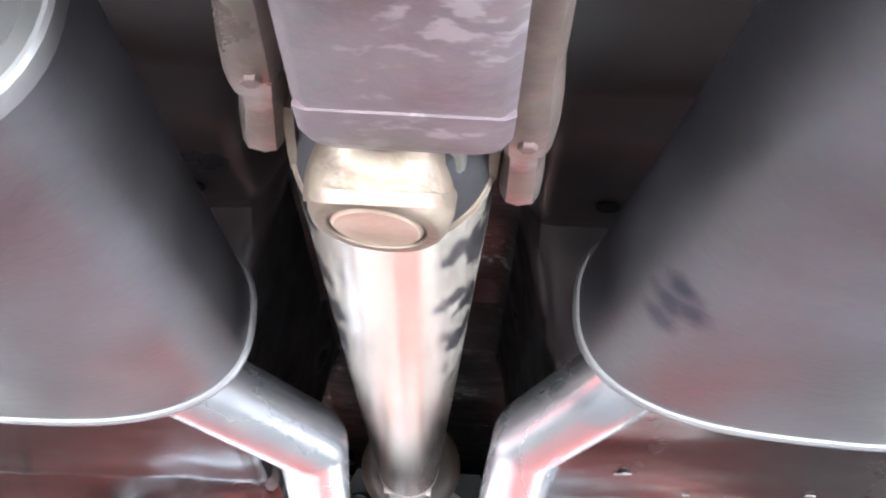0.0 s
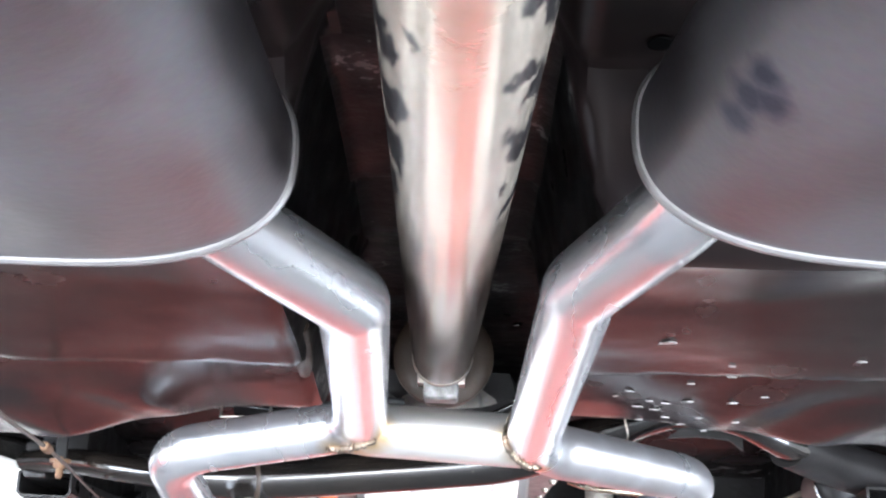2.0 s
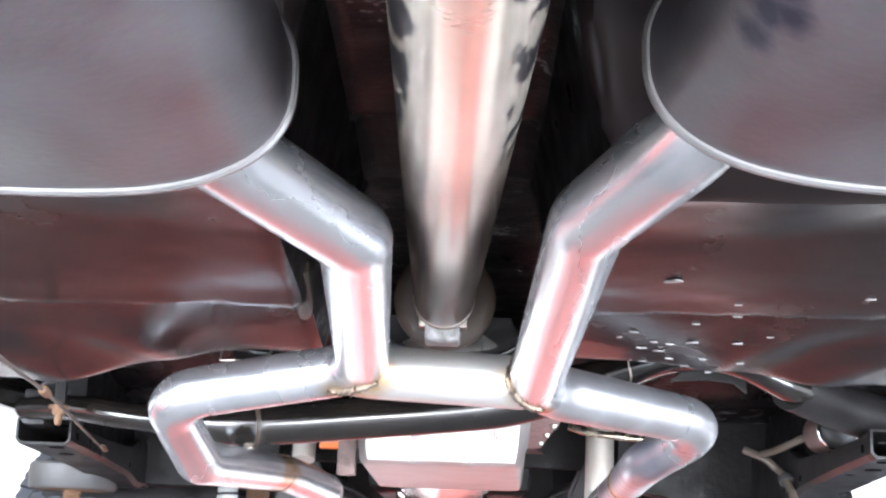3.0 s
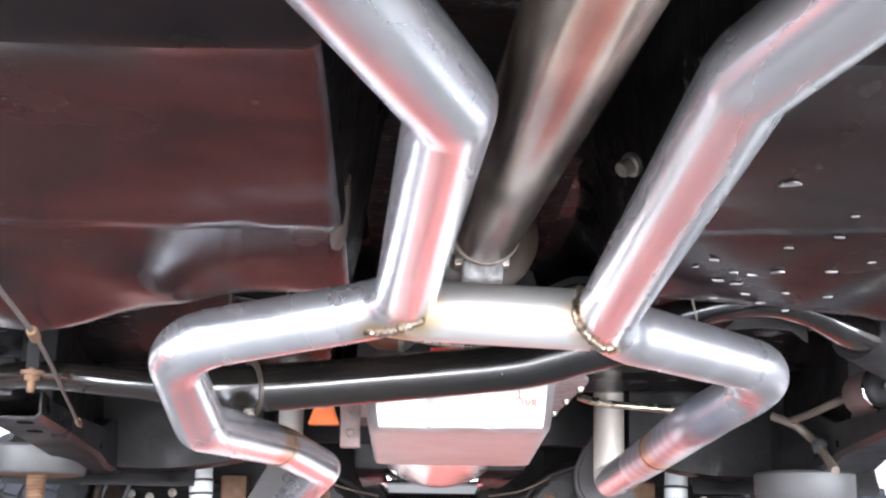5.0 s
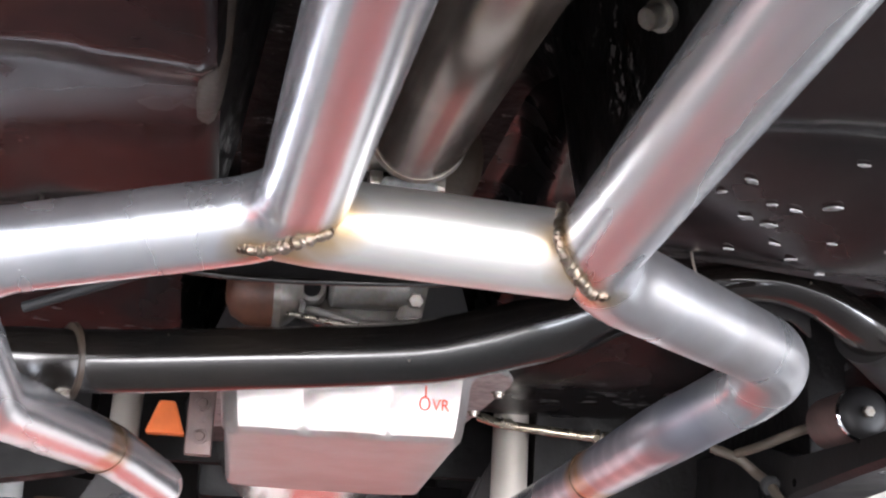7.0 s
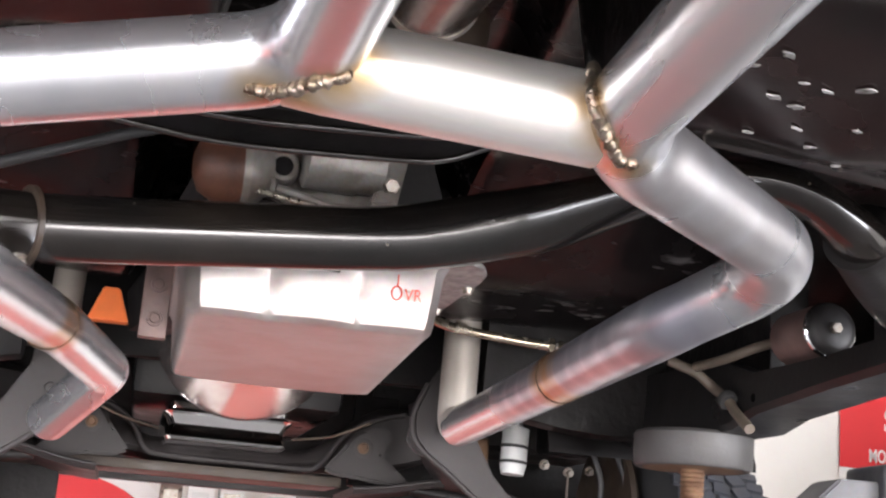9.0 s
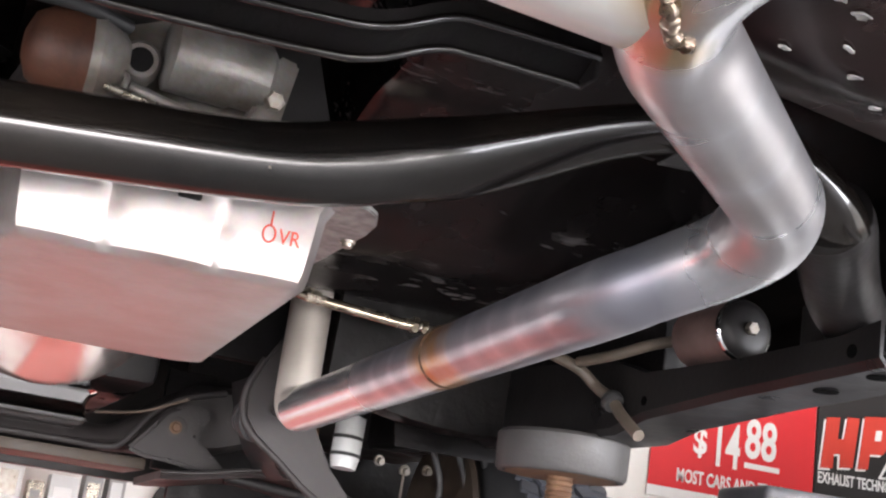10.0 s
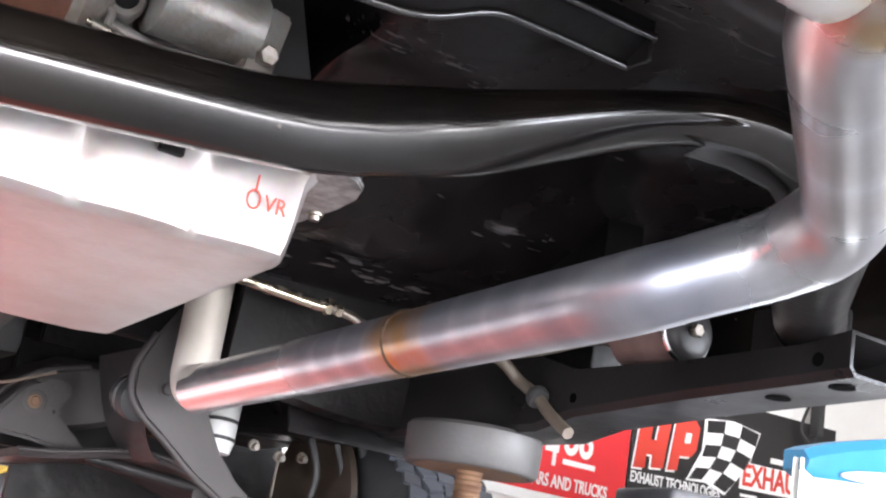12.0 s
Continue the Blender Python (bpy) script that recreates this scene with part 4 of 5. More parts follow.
part("collar", lathe([(0, 0.052), (0.002, 0.064), (0.006, 0.068), (0.022, 0.068), (0.026, 0.060)], (0.0, 2.042, 1.742), (0, 1, 0.01), 48), M_COLLAR, tail, "brown rusted collar")
srv = part("mount_casting", join(
    lathe([(0, 0.026), (0.004, 0.0335), (0.060, 0.0335), (0.064, 0.031), (0.088, 0.031), (0.092, 0.027)], (-0.036, 2.424, 1.729), (1, 0.06, 0.0), 44),
    plate([(-0.072, 1.690), (-0.05, 1.683), (0.0, 1.674), (0.066, 1.680), (0.072, 1.688), (0.084, 1.752), (0.05, 1.775), (-0.03, 1.775), (-0.078, 1.752)], 0.016, (0, 2.474, 0), (1, 0, 0), (0, 0, 1), 0.003),
    plate([(0.040, 1.684), (0.070, 1.686), (0.080, 1.748), (0.060, 1.752)], 0.030, (0, 2.446, 0), (1, 0, 0), (0, 0, 1), 0.003),
    lathe([(0, 0.019), (0.022, 0.018), (0.026, 0.015)], (-0.056, 2.445, 1.716), (0, -1, -0.1), 30),
    sweep([(-0.060, 2.425, 1.690), (-0.03, 2.425, 1.684), (0.0, 2.427, 1.678), (0.045, 2.43, 1.680)], 0.005, 12)), M_CAST, trans, "bare aluminium casting with bolt holes")
part("governor_dome", lathe([(0, 0.012), (0.006, 0.028), (0.022, 0.038), (0.05, 0.041), (0.055, 0.036)], (-0.150, 2.43, 1.705), (1, 0.05, 0.05), 40), M_DOME, trans, "rust-brown dome")
part("dome_ring", lathe([(0, 0.041), (0.008, 0.043), (0.022, 0.034), (0.034, 0.022)], (-0.100, 2.432, 1.708), (1, 0.05, 0.05), 40), M_CAST, trans)
part("bolt", hexbolt((0.060, 2.411, 1.706), (0.1, -1, -0.2), 0.0090, 0.008, False), M_BOLT, srv)
part("bolt_hole", lathe([(0, 0.0105), (0.002, 0.0105)], (-0.056, 2.4185, 1.7135), (0, -1, -0.1), 24), M_TUNNEL, srv)
part("hook", sweep(rounded([(-0.070, 2.415, 1.700), (-0.064, 2.412, 1.692), (-0.066, 2.412, 1.682)], 0.004, 3), 0.003, 10), M_CAST, srv)
part("rod", sweep([(-0.082, 2.41, 1.680), (-0.02, 2.41, 1.672), (0.01, 2.412, 1.671)], 0.003, 10), M_BRAID, trans, "brassy rod")
part("red_tag", box((-0.05, 2.41, 1.660), (0.0, 2.418, 1.669), 0.001), M_LOGO, trans)
part("breather_hose", sweep(spline([(-0.36, 2.40, 1.66), (-0.28, 2.39, 1.69), (-0.19, 2.38, 1.722), (-0.12, 2.39, 1.735), (-0.07, 2.41, 1.735)], 8), 0.006, 12), M_RUBBER, trans)
brk = part("side_bracket", box((-0.186, 2.59, 1.540), (-0.154, 2.61, 1.637), 0.003), M_BRKT, trans, "pinkish steel bracket with two bolts")
for z in (1.562, 1.602):
    part("bolt", hexbolt((-0.169, 2.589, z), (0, -1, 0), 0.0062, 0.005), M_BRKT, brk)
part("orange_cap", plate([(-0.03, -0.02), (0.03, -0.02), (0.012, 0.03), (-0.012, 0.03)], 0.03, (-0.238, 3.05, 1.642), (1, 0, 0), (0, 0, 1)), M_ORANGE, trans)
part("converter_cover", lathe([(0, 0.158), (0.006, 0.164), (0.06, 0.163), (0.34, 0.118), (0.345, 0.03)], (-0.009, 3.36, 1.690), (0, -1, 0), 72), M_CONV, trans, "polished round converter")

# ---------- engine, front crossmember, suspension ----------
engine = thing("engine", "dark engine block with a chrome oil pan", "engine", (0, 3.8, 1.7))
part("oil_pan", loft([[(-0.117 - g, 3.45 - g, z), (0.08 + g, 3.46 - g, z), (0.09 + g, 3.50, z), (0.09 + g, 4.2, z), (-0.125 - g, 4.2, z), (-0.125 - g, 3.48, z)] for z, g in ((1.56, 0.002), (1.547, 0.002), (1.541, 0.012), (1.537, 0.004), (1.52, -0.004), (1.505, 0.0), (1.497, 0.005), (1.492, 0.0))]), M_CHROME, engine, "chrome oil pan")
part("block", box((-0.2, 3.54, 1.575), (0.2, 4.3, 1.98), 0.02), M_SATIN, engine)
for sx, pts in ((-1, [(-0.14, 3.63, 1.522), (-0.22, 3.55, 1.535), (-0.30, 3.4, 1.56), (-0.33, 3.3, 1.59)]), (1, [(0.12, 3.63, 1.525), (0.19, 3.58, 1.535), (0.25, 3.5, 1.56)])):
    part("cable", sweep(spline(pts, 6), 0.0025, 8), M_HOSE, engine)
part("manifold_pipe", sweep([(-0.305, 3.08, 1.60), (-0.307, 3.12, 1.72)], 0.024, 28), M_HEAD, engine)

sub = thing("front_crossmember", "satin black stamped front crossmember with control arm mounts", "crossmember", (0, 3.85, 1.5))
secs = []
for x in [i * 0.03 - 0.78 for i in range(53)]:
    ax = abs(x - 0.0)
    zb = 1.474 + 0.012 * smooth01(0.10, 0.22, ax) + 0.065 * smooth01(0.30, 0.55, ax)
    zt = 1.516 + 0.10 * smooth01(0.15, 0.32, ax) + 0.02 * smooth01(0.32, 0.55, ax)
    yy = 3.74 - 0.05 * smooth01(0.18, 0.30, ax)
    secs.append([(x, yy, zb + 0.010), (x, yy + 0.012, zb), (x, yy + 0.20, zb - 0.004), (x, yy + 0.22, zb + 0.02), (x, yy + 0.22, zt), (x, yy + 0.03, zt), (x, yy + 0.008, zt - 0.015)])
part("beam", loft(secs), M_BEAM, sub)
part("lower_flange", box((-0.50, 3.734, 1.446), (0.24, 3.96, 1.466), 0.003), M_BACK, sub, "brown lower flange")
CREASE = [(-0.351, 1.603), (-0.285, 1.583), (-0.225, 1.560), (-0.187, 1.530), (-0.162, 1.490), (-0.131, 1.480), (-0.047, 1.477), (0.076, 1.477), (0.165, 1.477), (0.190, 1.487),
          (0.206, 1.508), (0.228, 1.543), (0.257, 1.568), (0.285, 1.583), (0.351, 1.603)]
part("pressed_crease", sweep(spline([(x, 3.735 - 0.055 * smooth01(0.16, 0.28, abs(x)), z) for x, z in CREASE], 5), 0.0065, 12), M_BEAM, sub)


def control_arm(sx):
    arm = thing("control_arm", "dark grey pressed steel front control arm", "control arm", (sx * 0.4, 3.5, 1.48), "front control arms")
    X = lambda x: sx * x
    pad = [(0.187, 1.475), (0.222, 1.516), (0.247, 1.550), (0.277, 1.567), (0.311, 1.569), (0.329, 1.556), (0.318, 1.532), (0.306, 1.514), (0.341, 1.486), (0.376, 1.456), (0.325, 1.453), (0.267, 1.462), (0.217, 1.464)]
    mount = part("mount", plate([(X(x), z) for x, z in pad], 0.016, (0, 3.668, 0), (1, 0, 0), (0, 0, 1), 0.006), M_BEAM, arm)
    part("boss", lathe([(0, 0.036), (0.004, 0.033), (0.008, 0.024), (0.010, 0.016), (0.009, 0.006)], (X(0.267), 3.661, 1.524), (0, -1, 0), 36), M_BEAM, mount)
    part("bolt", hexbolt((X(0.266), 3.652, 1.524), (0, -1, 0), 0.008, 0.008), M_RUST, mount)
    part("bushing", lathe([(-0.035, 0.018), (-0.03, 0.030), (-0.005, 0.032), (0, 0.025), (0.005, 0.032), (0.03, 0.030), (0.035, 0.018)], (X(0.318), 3.31, 1.525), (0, 1, 0.2), 28), M_RUBBER, arm)
    out = [(0.321, 1.660), (0.288, 1.603), (0.268, 1.555), (0.270, 1.515), (0.290, 1.490), (0.327, 1.464), (0.376, 1.427), (0.419, 1.402), (0.470, 1.370),
           (0.505, 1.385), (0.445, 1.425), (0.410, 1.463), (0.378, 1.519), (0.350, 1.568), (0.345, 1.660)]
    bracket = part("bracket", plate([(X(x), z) for x, z in out], 0.010, (0, 3.190, 0), (1, 0, 0), (0, 0, 1), 0.0035), M_BEAM, arm)
    part("rolled_edge", sweep(spline([(X(x), 3.186, z) for x, z in out[1:9]], 5), 0.0055, 12), M_BEAM, bracket)
    part("bolt", hexbolt((X(0.316), 3.181, 1.531), (0, -1, 0), 0.009, 0.008), M_BEAM, bracket)
    # the pressed web between bracket and crossmember
    secs = []
    for f in [i / 14 for i in range(15)]:
        x = 0.335 + 0.085 * f * f
        z = 1.610 - 0.145 * smooth01(0, 1, f)
        secs.append([(X(x), 3.36 + 0.10 * f, z), (X(x + 0.012), 3.36 + 0.10 * f, z - 0.012), (X(x + 0.016), 3.60, z - 0.010), (X(x + 0.004), 3.60, z + 0.004)])
    part("web", loft(secs), M_BEAM, arm)
    secs = []
    for f in [i / 16 for i in range(17)]:
        x, z = 0.245 + 0.46 * f, 1.440 + 0.030 * smooth01(0, 0.45, f) - 0.05 * smooth01(0.4, 1.0, f)
        near = 3.60 - 0.05 * math.sin(f * math.pi)
        secs.append([(X(x), near, z - 0.004), (X(x), near + 0.005, z - 0.010), (X(x), 3.86, z - 0.018), (X(x), 3.86, z - 0.004), (X(x), near + 0.012, z + 0.004), (X(x), near + 0.004, z + 0.006)])
    part("lower_arm", loft(secs), M_BEAM, arm)
    part("arm_edge", sweep(spline([(X(0.245 + 0.46 * f), 3.599 - 0.05 * math.sin(f * math.pi), 1.441 + 0.030 * smooth01(0, 0.45, f) - 0.05 * smooth01(0.4, 1.0, f)) for f in [i / 8 for i in range(9)]], 4), 0.004, 10), M_BEAM, arm, "worn edge")
    secs = []
    for f in [i / 12 for i in range(13)]:
        x, y, z = 0.42 + 0.30 * f, 3.20 + 0.38 * f, 1.395 - 0.05 * f
        w = 0.030 + 0.012 * math.sin(f * math.pi)
        secs.append([(X(x - w), y, z - 0.018), (X(x + w), y - w, z - 0.018), (X(x + w), y - w, z + 0.012), (X(x), y + 0.01, z + 0.02), (X(x - w), y, z + 0.012)])
    part("strut", loft(secs), M_BEAM, arm)
    part("inner_web", box((X(0.33) - 0.05, 3.90, 1.46), (X(0.33) + 0.05, 3.92, 1.66), 0.004), M_TUNNEL, arm)


control_arm(-1)
control_arm(1)


def wheelhouse(sx):
    """The dark pressed panel in front of the pad, curved over the wheel."""
    secs = []
    for f in [i / 16 for i in range(17)]:
        a = math.pi * (0.06 + 0.88 * f)
        y = 3.62 - 0.46 * math.cos(a)
        z = 1.46 + 0.27 * math.sin(a)
        secs.append([(sx * 0.50, y, z), (sx * 0.88, y, z), (sx * 0.88, y, z + 0.012), (sx * 0.50, y, z + 0.012)])
    wh = part("wheelhouse", loft(secs), M_TUNNEL, car)
    secs = []
    for f in [i / 16 for i in range(17)]:
        x = 0.36 + 0.44 * f
        zb = 1.570 - 0.030 * math.sin(f * math.pi)
        secs.append([(sx * x, 3.10, zb), (sx * x, 3.125, zb - 0.006), (sx * x, 3.16, zb + 0.01), (sx * x, 3.20, 1.74), (sx * x, 3.08, 1.74)])
    part("splash_panel", loft(secs), M_TUNNEL, wh)


wheelhouse(-1)
wheelhouse(1)


def wheel(sx, hub_z):
    w = thing("wheel", "black tyre hanging on the raised front suspension", "wheel", (sx * 0.880, 3.53, hub_z), "front wheels")
    R = 0.335
    prof = [(-0.105, 0.19), (-0.108, 0.25), (-0.102, 0.30), (-0.085, 0.326), (-0.06, R), (0.06, R), (0.085, 0.326), (0.102, 0.30), (0.108, 0.25), (0.105, 0.19)]
    tyre = part("tyre", lathe(prof, (sx * 0.880, 3.53, hub_z), (1, 0, 0), 72), M_RUBBER, w)
    blocks = []
    for k in range(60):
        for r, x in enumerate((-0.075, -0.038, 0.0, 0.038, 0.075)):
            a = 2 * math.pi * (k + 0.5 * (r % 2)) / 60
            blk = box((x - 0.0155, -0.0135, R - 0.004), (x + 0.0155, 0.0135, R + (0.007 if abs(x) < 0.07 else 0.003)), 0)
            bmesh.ops.transform(blk, matrix=Matrix.Translation((sx * 0.880, 3.53, hub_z)) @ Matrix.Rotation(a, 4, "X") @ Matrix.Rotation(0.25 * (1 if r % 2 else -1), 4, "Z"), verts=blk.verts)
            blocks.append(blk)
    # the tread's rubber is coloured paler and bluer for the light from the rear
    part("tread", join(*blocks), M_TYRE, tyre, smooth=False)
    part("rim", lathe([(-0.10, 0.20), (-0.095, 0.185), (-0.04, 0.17), (0.02, 0.165), (0.03, 0.08), (0.04, 0.03)], (sx * 0.880, 3.53, hub_z), (sx, 0, 0), 48), M_SATIN, w)
    part("brake_disc", lathe([(0, 0.14), (0.012, 0.14), (0.02, 0.07), (0.06, 0.06)], (sx * 0.765, 3.53, hub_z + 0.015), (-sx, 0, 0), 44), M_SATIN, w)


wheel(-1, 1.305)
wheel(1, 1.235)


def suspension(sx):
    s = thing("steering_gear", "dark tie rods, joints and brake hoses of the front suspension", "suspension", (sx * 0.55, 3.6, 1.5), "front suspension")
    X = lambda x: sx * x
    part("damper", lathe([(0, 0.022), (0.02, 0.026), (0.09, 0.026), (0.095, 0.012), (0.2, 0.012)], (X(0.535), 3.50, 1.49), (0.05 * sx, 0.05, 1), 24), M_CASE, s, "pale grey damper")
    for k in range(2):
        part("damper_ring", lathe([(0, 0.027), (0.006, 0.027)], (X(0.536), 3.501, 1.51 + 0.03 * k), (0.05 * sx, 0.05, 1), 24), M_RUBBER, s)
    part("backing_plate", lathe([(0, 0.05), (0.002, 0.165), (0.010, 0.172), (0.016, 0.165), (0.018, 0.05)], (X(0.742), 3.56, 1.42), (sx, 0, 0), 48), M_BACK, s, "brown brake backing plate")
    for dx in (0, 0.05, 0.10):
        part("brake_hose", sweep(spline([(X(0.66 + dx), 3.48, 1.62), (X(0.68 + dx), 3.46, 1.55), (X(0.70 + dx), 3.45, 1.48), (X(0.69 + dx), 3.47, 1.41), (X(0.65 + dx), 3.5, 1.37)], 6), 0.006 if dx < 0.09 else 0.009, 12), M_RUBBER, s)
    part("tie_rod", sweep([(X(0.36), 3.62, 1.45), (X(0.72), 3.60, 1.42)], 0.010, 16), M_SATIN, s)
    for x, y, z in ((0.65, 3.50, 1.505), (0.692, 3.50, 1.511), (0.60, 3.50, 1.515)):
        part("nut", hexbolt((X(x), y, z), (0.1 * sx, -1, -0.3), 0.0065, 0.012), M_BOLT, s)
    part("wire", sweep([(X(0.649), 3.50, 1.50), (X(0.649), 3.505, 1.40)], 0.0022, 8), M_HOSE, s)
    part("rusty_block", box((X(0.47) - 0.03, 3.55, 1.50), (X(0.47) + 0.03, 3.6, 1.56), 0.006), M_RUST, s)


suspension(-1)
suspension(1)

# ---------- lines and small fittings ----------
line = thing("cooler_line", "brassy steel cooler line with hex fittings", "pipe", (0.36, 3.0, 1.665))
part("hose", sweep(spline([(0.250, 3.02, 1.682), (0.285, 3.005, 1.670), (0.34, 2.99, 1.662), (0.40, 2.985, 1.657), (0.435, 2.975, 1.655)], 6), 0.0075, 18), M_LINE, line)
for x, r in ((0.282, 0.011), (0.292, 0.009), (0.428, 0.012), (0.442, 0.010)):
    part("fitting", lathe([(0, r), (0.008, r)], (x, 3.0 - (x - 0.28) * 0.16, 1.671 - (x - 0.28) * 0.1), (1, -0.1, -0.08), 6), M_LINE, line)
part("stub", sweep([(0.44, 2.975, 1.655), (0.462, 2.965, 1.650), (0.475, 2.955, 1.642)], 0.006, 12), M_BOLT, line)

can = thing("fuel_filter", "black canister fuel filter with a chrome end", "fuel filter", (0.667, 2.58, 1.643))
part("body", lathe([(0.006, 0.034), (0.010, 0.0355), (0.10, 0.036), (0.106, 0.030), (0.108, 0.012)], (0.667, 2.545, 1.643), (0, 1, 0.0), 40), M_BRKT, can)
part("rim", lathe([(0.0060, 0.0345), (0.0075, 0.0362), (0.0110, 0.0366), (0.0125, 0.0345)], (0.667, 2.545, 1.643), (0, 1, 0), 40), M_CHROME, can, "thin bright crimped rim")
part("end_cap", lathe([(-0.004, 0.008), (-0.003, 0.022), (-0.001, 0.028), (0.003, 0.0325), (0.0065, 0.0345)], (0.667, 2.545, 1.643), (0, 1, 0), 40), M_SATIN, can, "dark end cap")
part("nut", hexbolt((0.667, 2.542, 1.643), (0, -1, 0), 0.008, 0.008, False), M_BOLT, can)
part("pipe", sweep(spline([(0.667, 2.645, 1.643), (0.648, 2.70, 1.641), (0.615, 2.75, 1.625), (0.595, 2.80, 1.618)], 6), 0.007, 12), M_HOSE, can)
part("clip", lathe([(0, 0.009), (0.014, 0.009)], (0.662, 2.665, 1.643), (-0.05, 1, -0.06), 14), M_BOLT, can)

bh = thing("fuel_hose", "tan rubber hose held by a clamp", "hose", (0.62, 2.79, 1.57))
part("hose", sweep(spline([(0.568, 2.830, 1.628), (0.599, 2.806, 1.611), (0.621, 2.796, 1.591), (0.628, 2.766, 1.573), (0.630, 2.742, 1.553), (0.630, 2.716, 1.536), (0.629, 2.694, 1.524)], 8), 0.0074, 18), M_HOSE, bh)
part("clamp", lathe([(0, 0.0125), (0.004, 0.0145), (0.010, 0.0145), (0.014, 0.0125)], (0.628, 2.768, 1.575), (0.05, -0.75, -0.65), 24), M_RUBBER, bh)
part("bracket", box((0.636, 2.800, 1.560), (0.668, 2.805, 1.588), 0.002), M_SATIN, bh)

cable = thing("brake_cable", "frayed thin steel parking brake cable", "cable", (-0.5, 2.0, 1.57))
part("wire", sweep(spline([(-0.365, 1.25, 1.60), (-0.40, 1.50, 1.574), (-0.447, 1.833, 1.570), (-0.525, 2.25, 1.568), (-0.578, 2.522, 1.569), (-0.61, 2.68, 1.575)], 6), 0.0023, 10), M_CABLE, cable)
for p, l in (((-0.437, 1.775, 1.570), 0.05), ((-0.585, 2.56, 1.571), 0.05)):
    part("ferrule", lathe([(0, 0.004), (0.004, 0.0055), (l - 0.004, 0.0055), (l, 0.004)], p, (-0.2, 1, 0.02), 14), M_RUST, cable)
for sx, (px, py, pz) in ((-1, (-0.60, 2.35, 1.60)), (1, (0.62, 1.95, 1.63))):
    st = thing("stud", "threaded zinc stud through a black bracket", "bolt", (px, py, pz), "studs in the floor")
    part("thread", lathe([(0, 0.006), (0.03, 0.006), (0.034, 0.004)], (px, py, pz + 0.02), (0, 0, -1), 14), M_RUST, st)
    part("nut", hexbolt((px, py, pz + 0.012), (0, 0, -1), 0.011, 0.010), M_RUST, st)
    part("hanger", box((px - 0.009, py - 0.004, pz + 0.010), (px + 0.009, py + 0.004, floor_height(px, py) + 0.006), 0.002), M_TUNNEL, st)

# ---------- lift ----------


def lift_pad(sx, x, y, z, label):
    lp = thing("lift_pad", label, "lift pad", (x, y, z), "lift pads")
    part("cup", lathe([(0.020, 0.018), (0.018, 0.072), (0.003, 0.075), (0, 0.079), (0.001, 0.085), (0.006, 0.089), (0.049, 0.090), (0.054, 0.086), (0.054, 0.02)], (x, y, z - 0.060), (0, 0, 1), 60), M_PADRUB, lp)
    part("rim_ring", lathe([(0, 0.0755), (0.004, 0.0725), (0.012, 0.0720)], (x, y, z - 0.060), (0, 0, 1), 56), M_RUST, lp)
    # a dark disc puts the shade inside the cup into its colour
    part("recess_shade", lathe([(0, 0.018), (0.002, 0.071), (0.003, 0.018)], (x, y, z - 0.0445), (0, 0, 1), 48), M_HOLE, lp)
    prof = [(0, 0.018)]
    for i in range(40):
        prof += [(0.002 + i * 0.007, 0.0185), (0.0055 + i * 0.007, 0.0165)]
    part("screw", lathe(prof, (x, y, z - 0.044), (0, 0, -1), 24), M_RUST, lp, "rusty threaded screw")
    dz = z - 1.535
    post = thing("lift_post", "dark painted steel lift post with its swing arm", "lift", (sx * 2.0, 2.75, 0), "lift posts")
    part("column", box((sx * 2.0 - 0.13, 2.60, 0.01), (sx * 2.0 + 0.13, 2.90, 3.6), 0.01), M_LIFT, post)
    part("base_plate", box((sx * 2.0 - 0.22, 2.5, 0), (sx * 2.0 + 0.22, 3.0, 0.02), 0.004), M_LIFT, post)
    d = Vector((sx * 1.9 - x, 2.76 - y, 0))
    turn = Matrix.Translation((x, y, 0)) @ Matrix.Rotation(math.atan2(d.y, d.x), 4, "Z")
    part("arm_end", lathe([(0, 0.055), (0.075, 0.055), (0.08, 0.05)], (x, y, 1.345 + dz), (0, 0, 1), 36), M_LIFT, post)
    arm_end = part("arm_inner", box((0.02, -0.04, 1.350 + dz), (0.50, 0.04, 1.415 + dz), 0.004, 2, turn), M_LIFT, post)
    part("arm_middle", plate([(0.16, 1.348 + dz), (0.30, 1.348 + dz), (0.30, 1.478 + dz), (0.21, 1.478 + dz), (0.16, 1.43 + dz)], 0.10,
                             turn @ Vector((0, 0.05, 0)), turn.to_3x3() @ Vector((1, 0, 0)), (0, 0, 1), 0.004), M_LIFT, post)
    part("arm_outer", box((0.27, -0.07, 1.345 + dz), (d.length, 0.07, 1.505 + dz), 0.010, 3, turn), M_LIFT, post, "scratched black outer arm")


lift_pad(1, 0.645, 2.91, 1.541, "worn grey rubber lift pad on a rusty screw")
lift_pad(-1, -0.772, 3.03, 1.578, "worn grey rubber lift pad on a rusty screw")

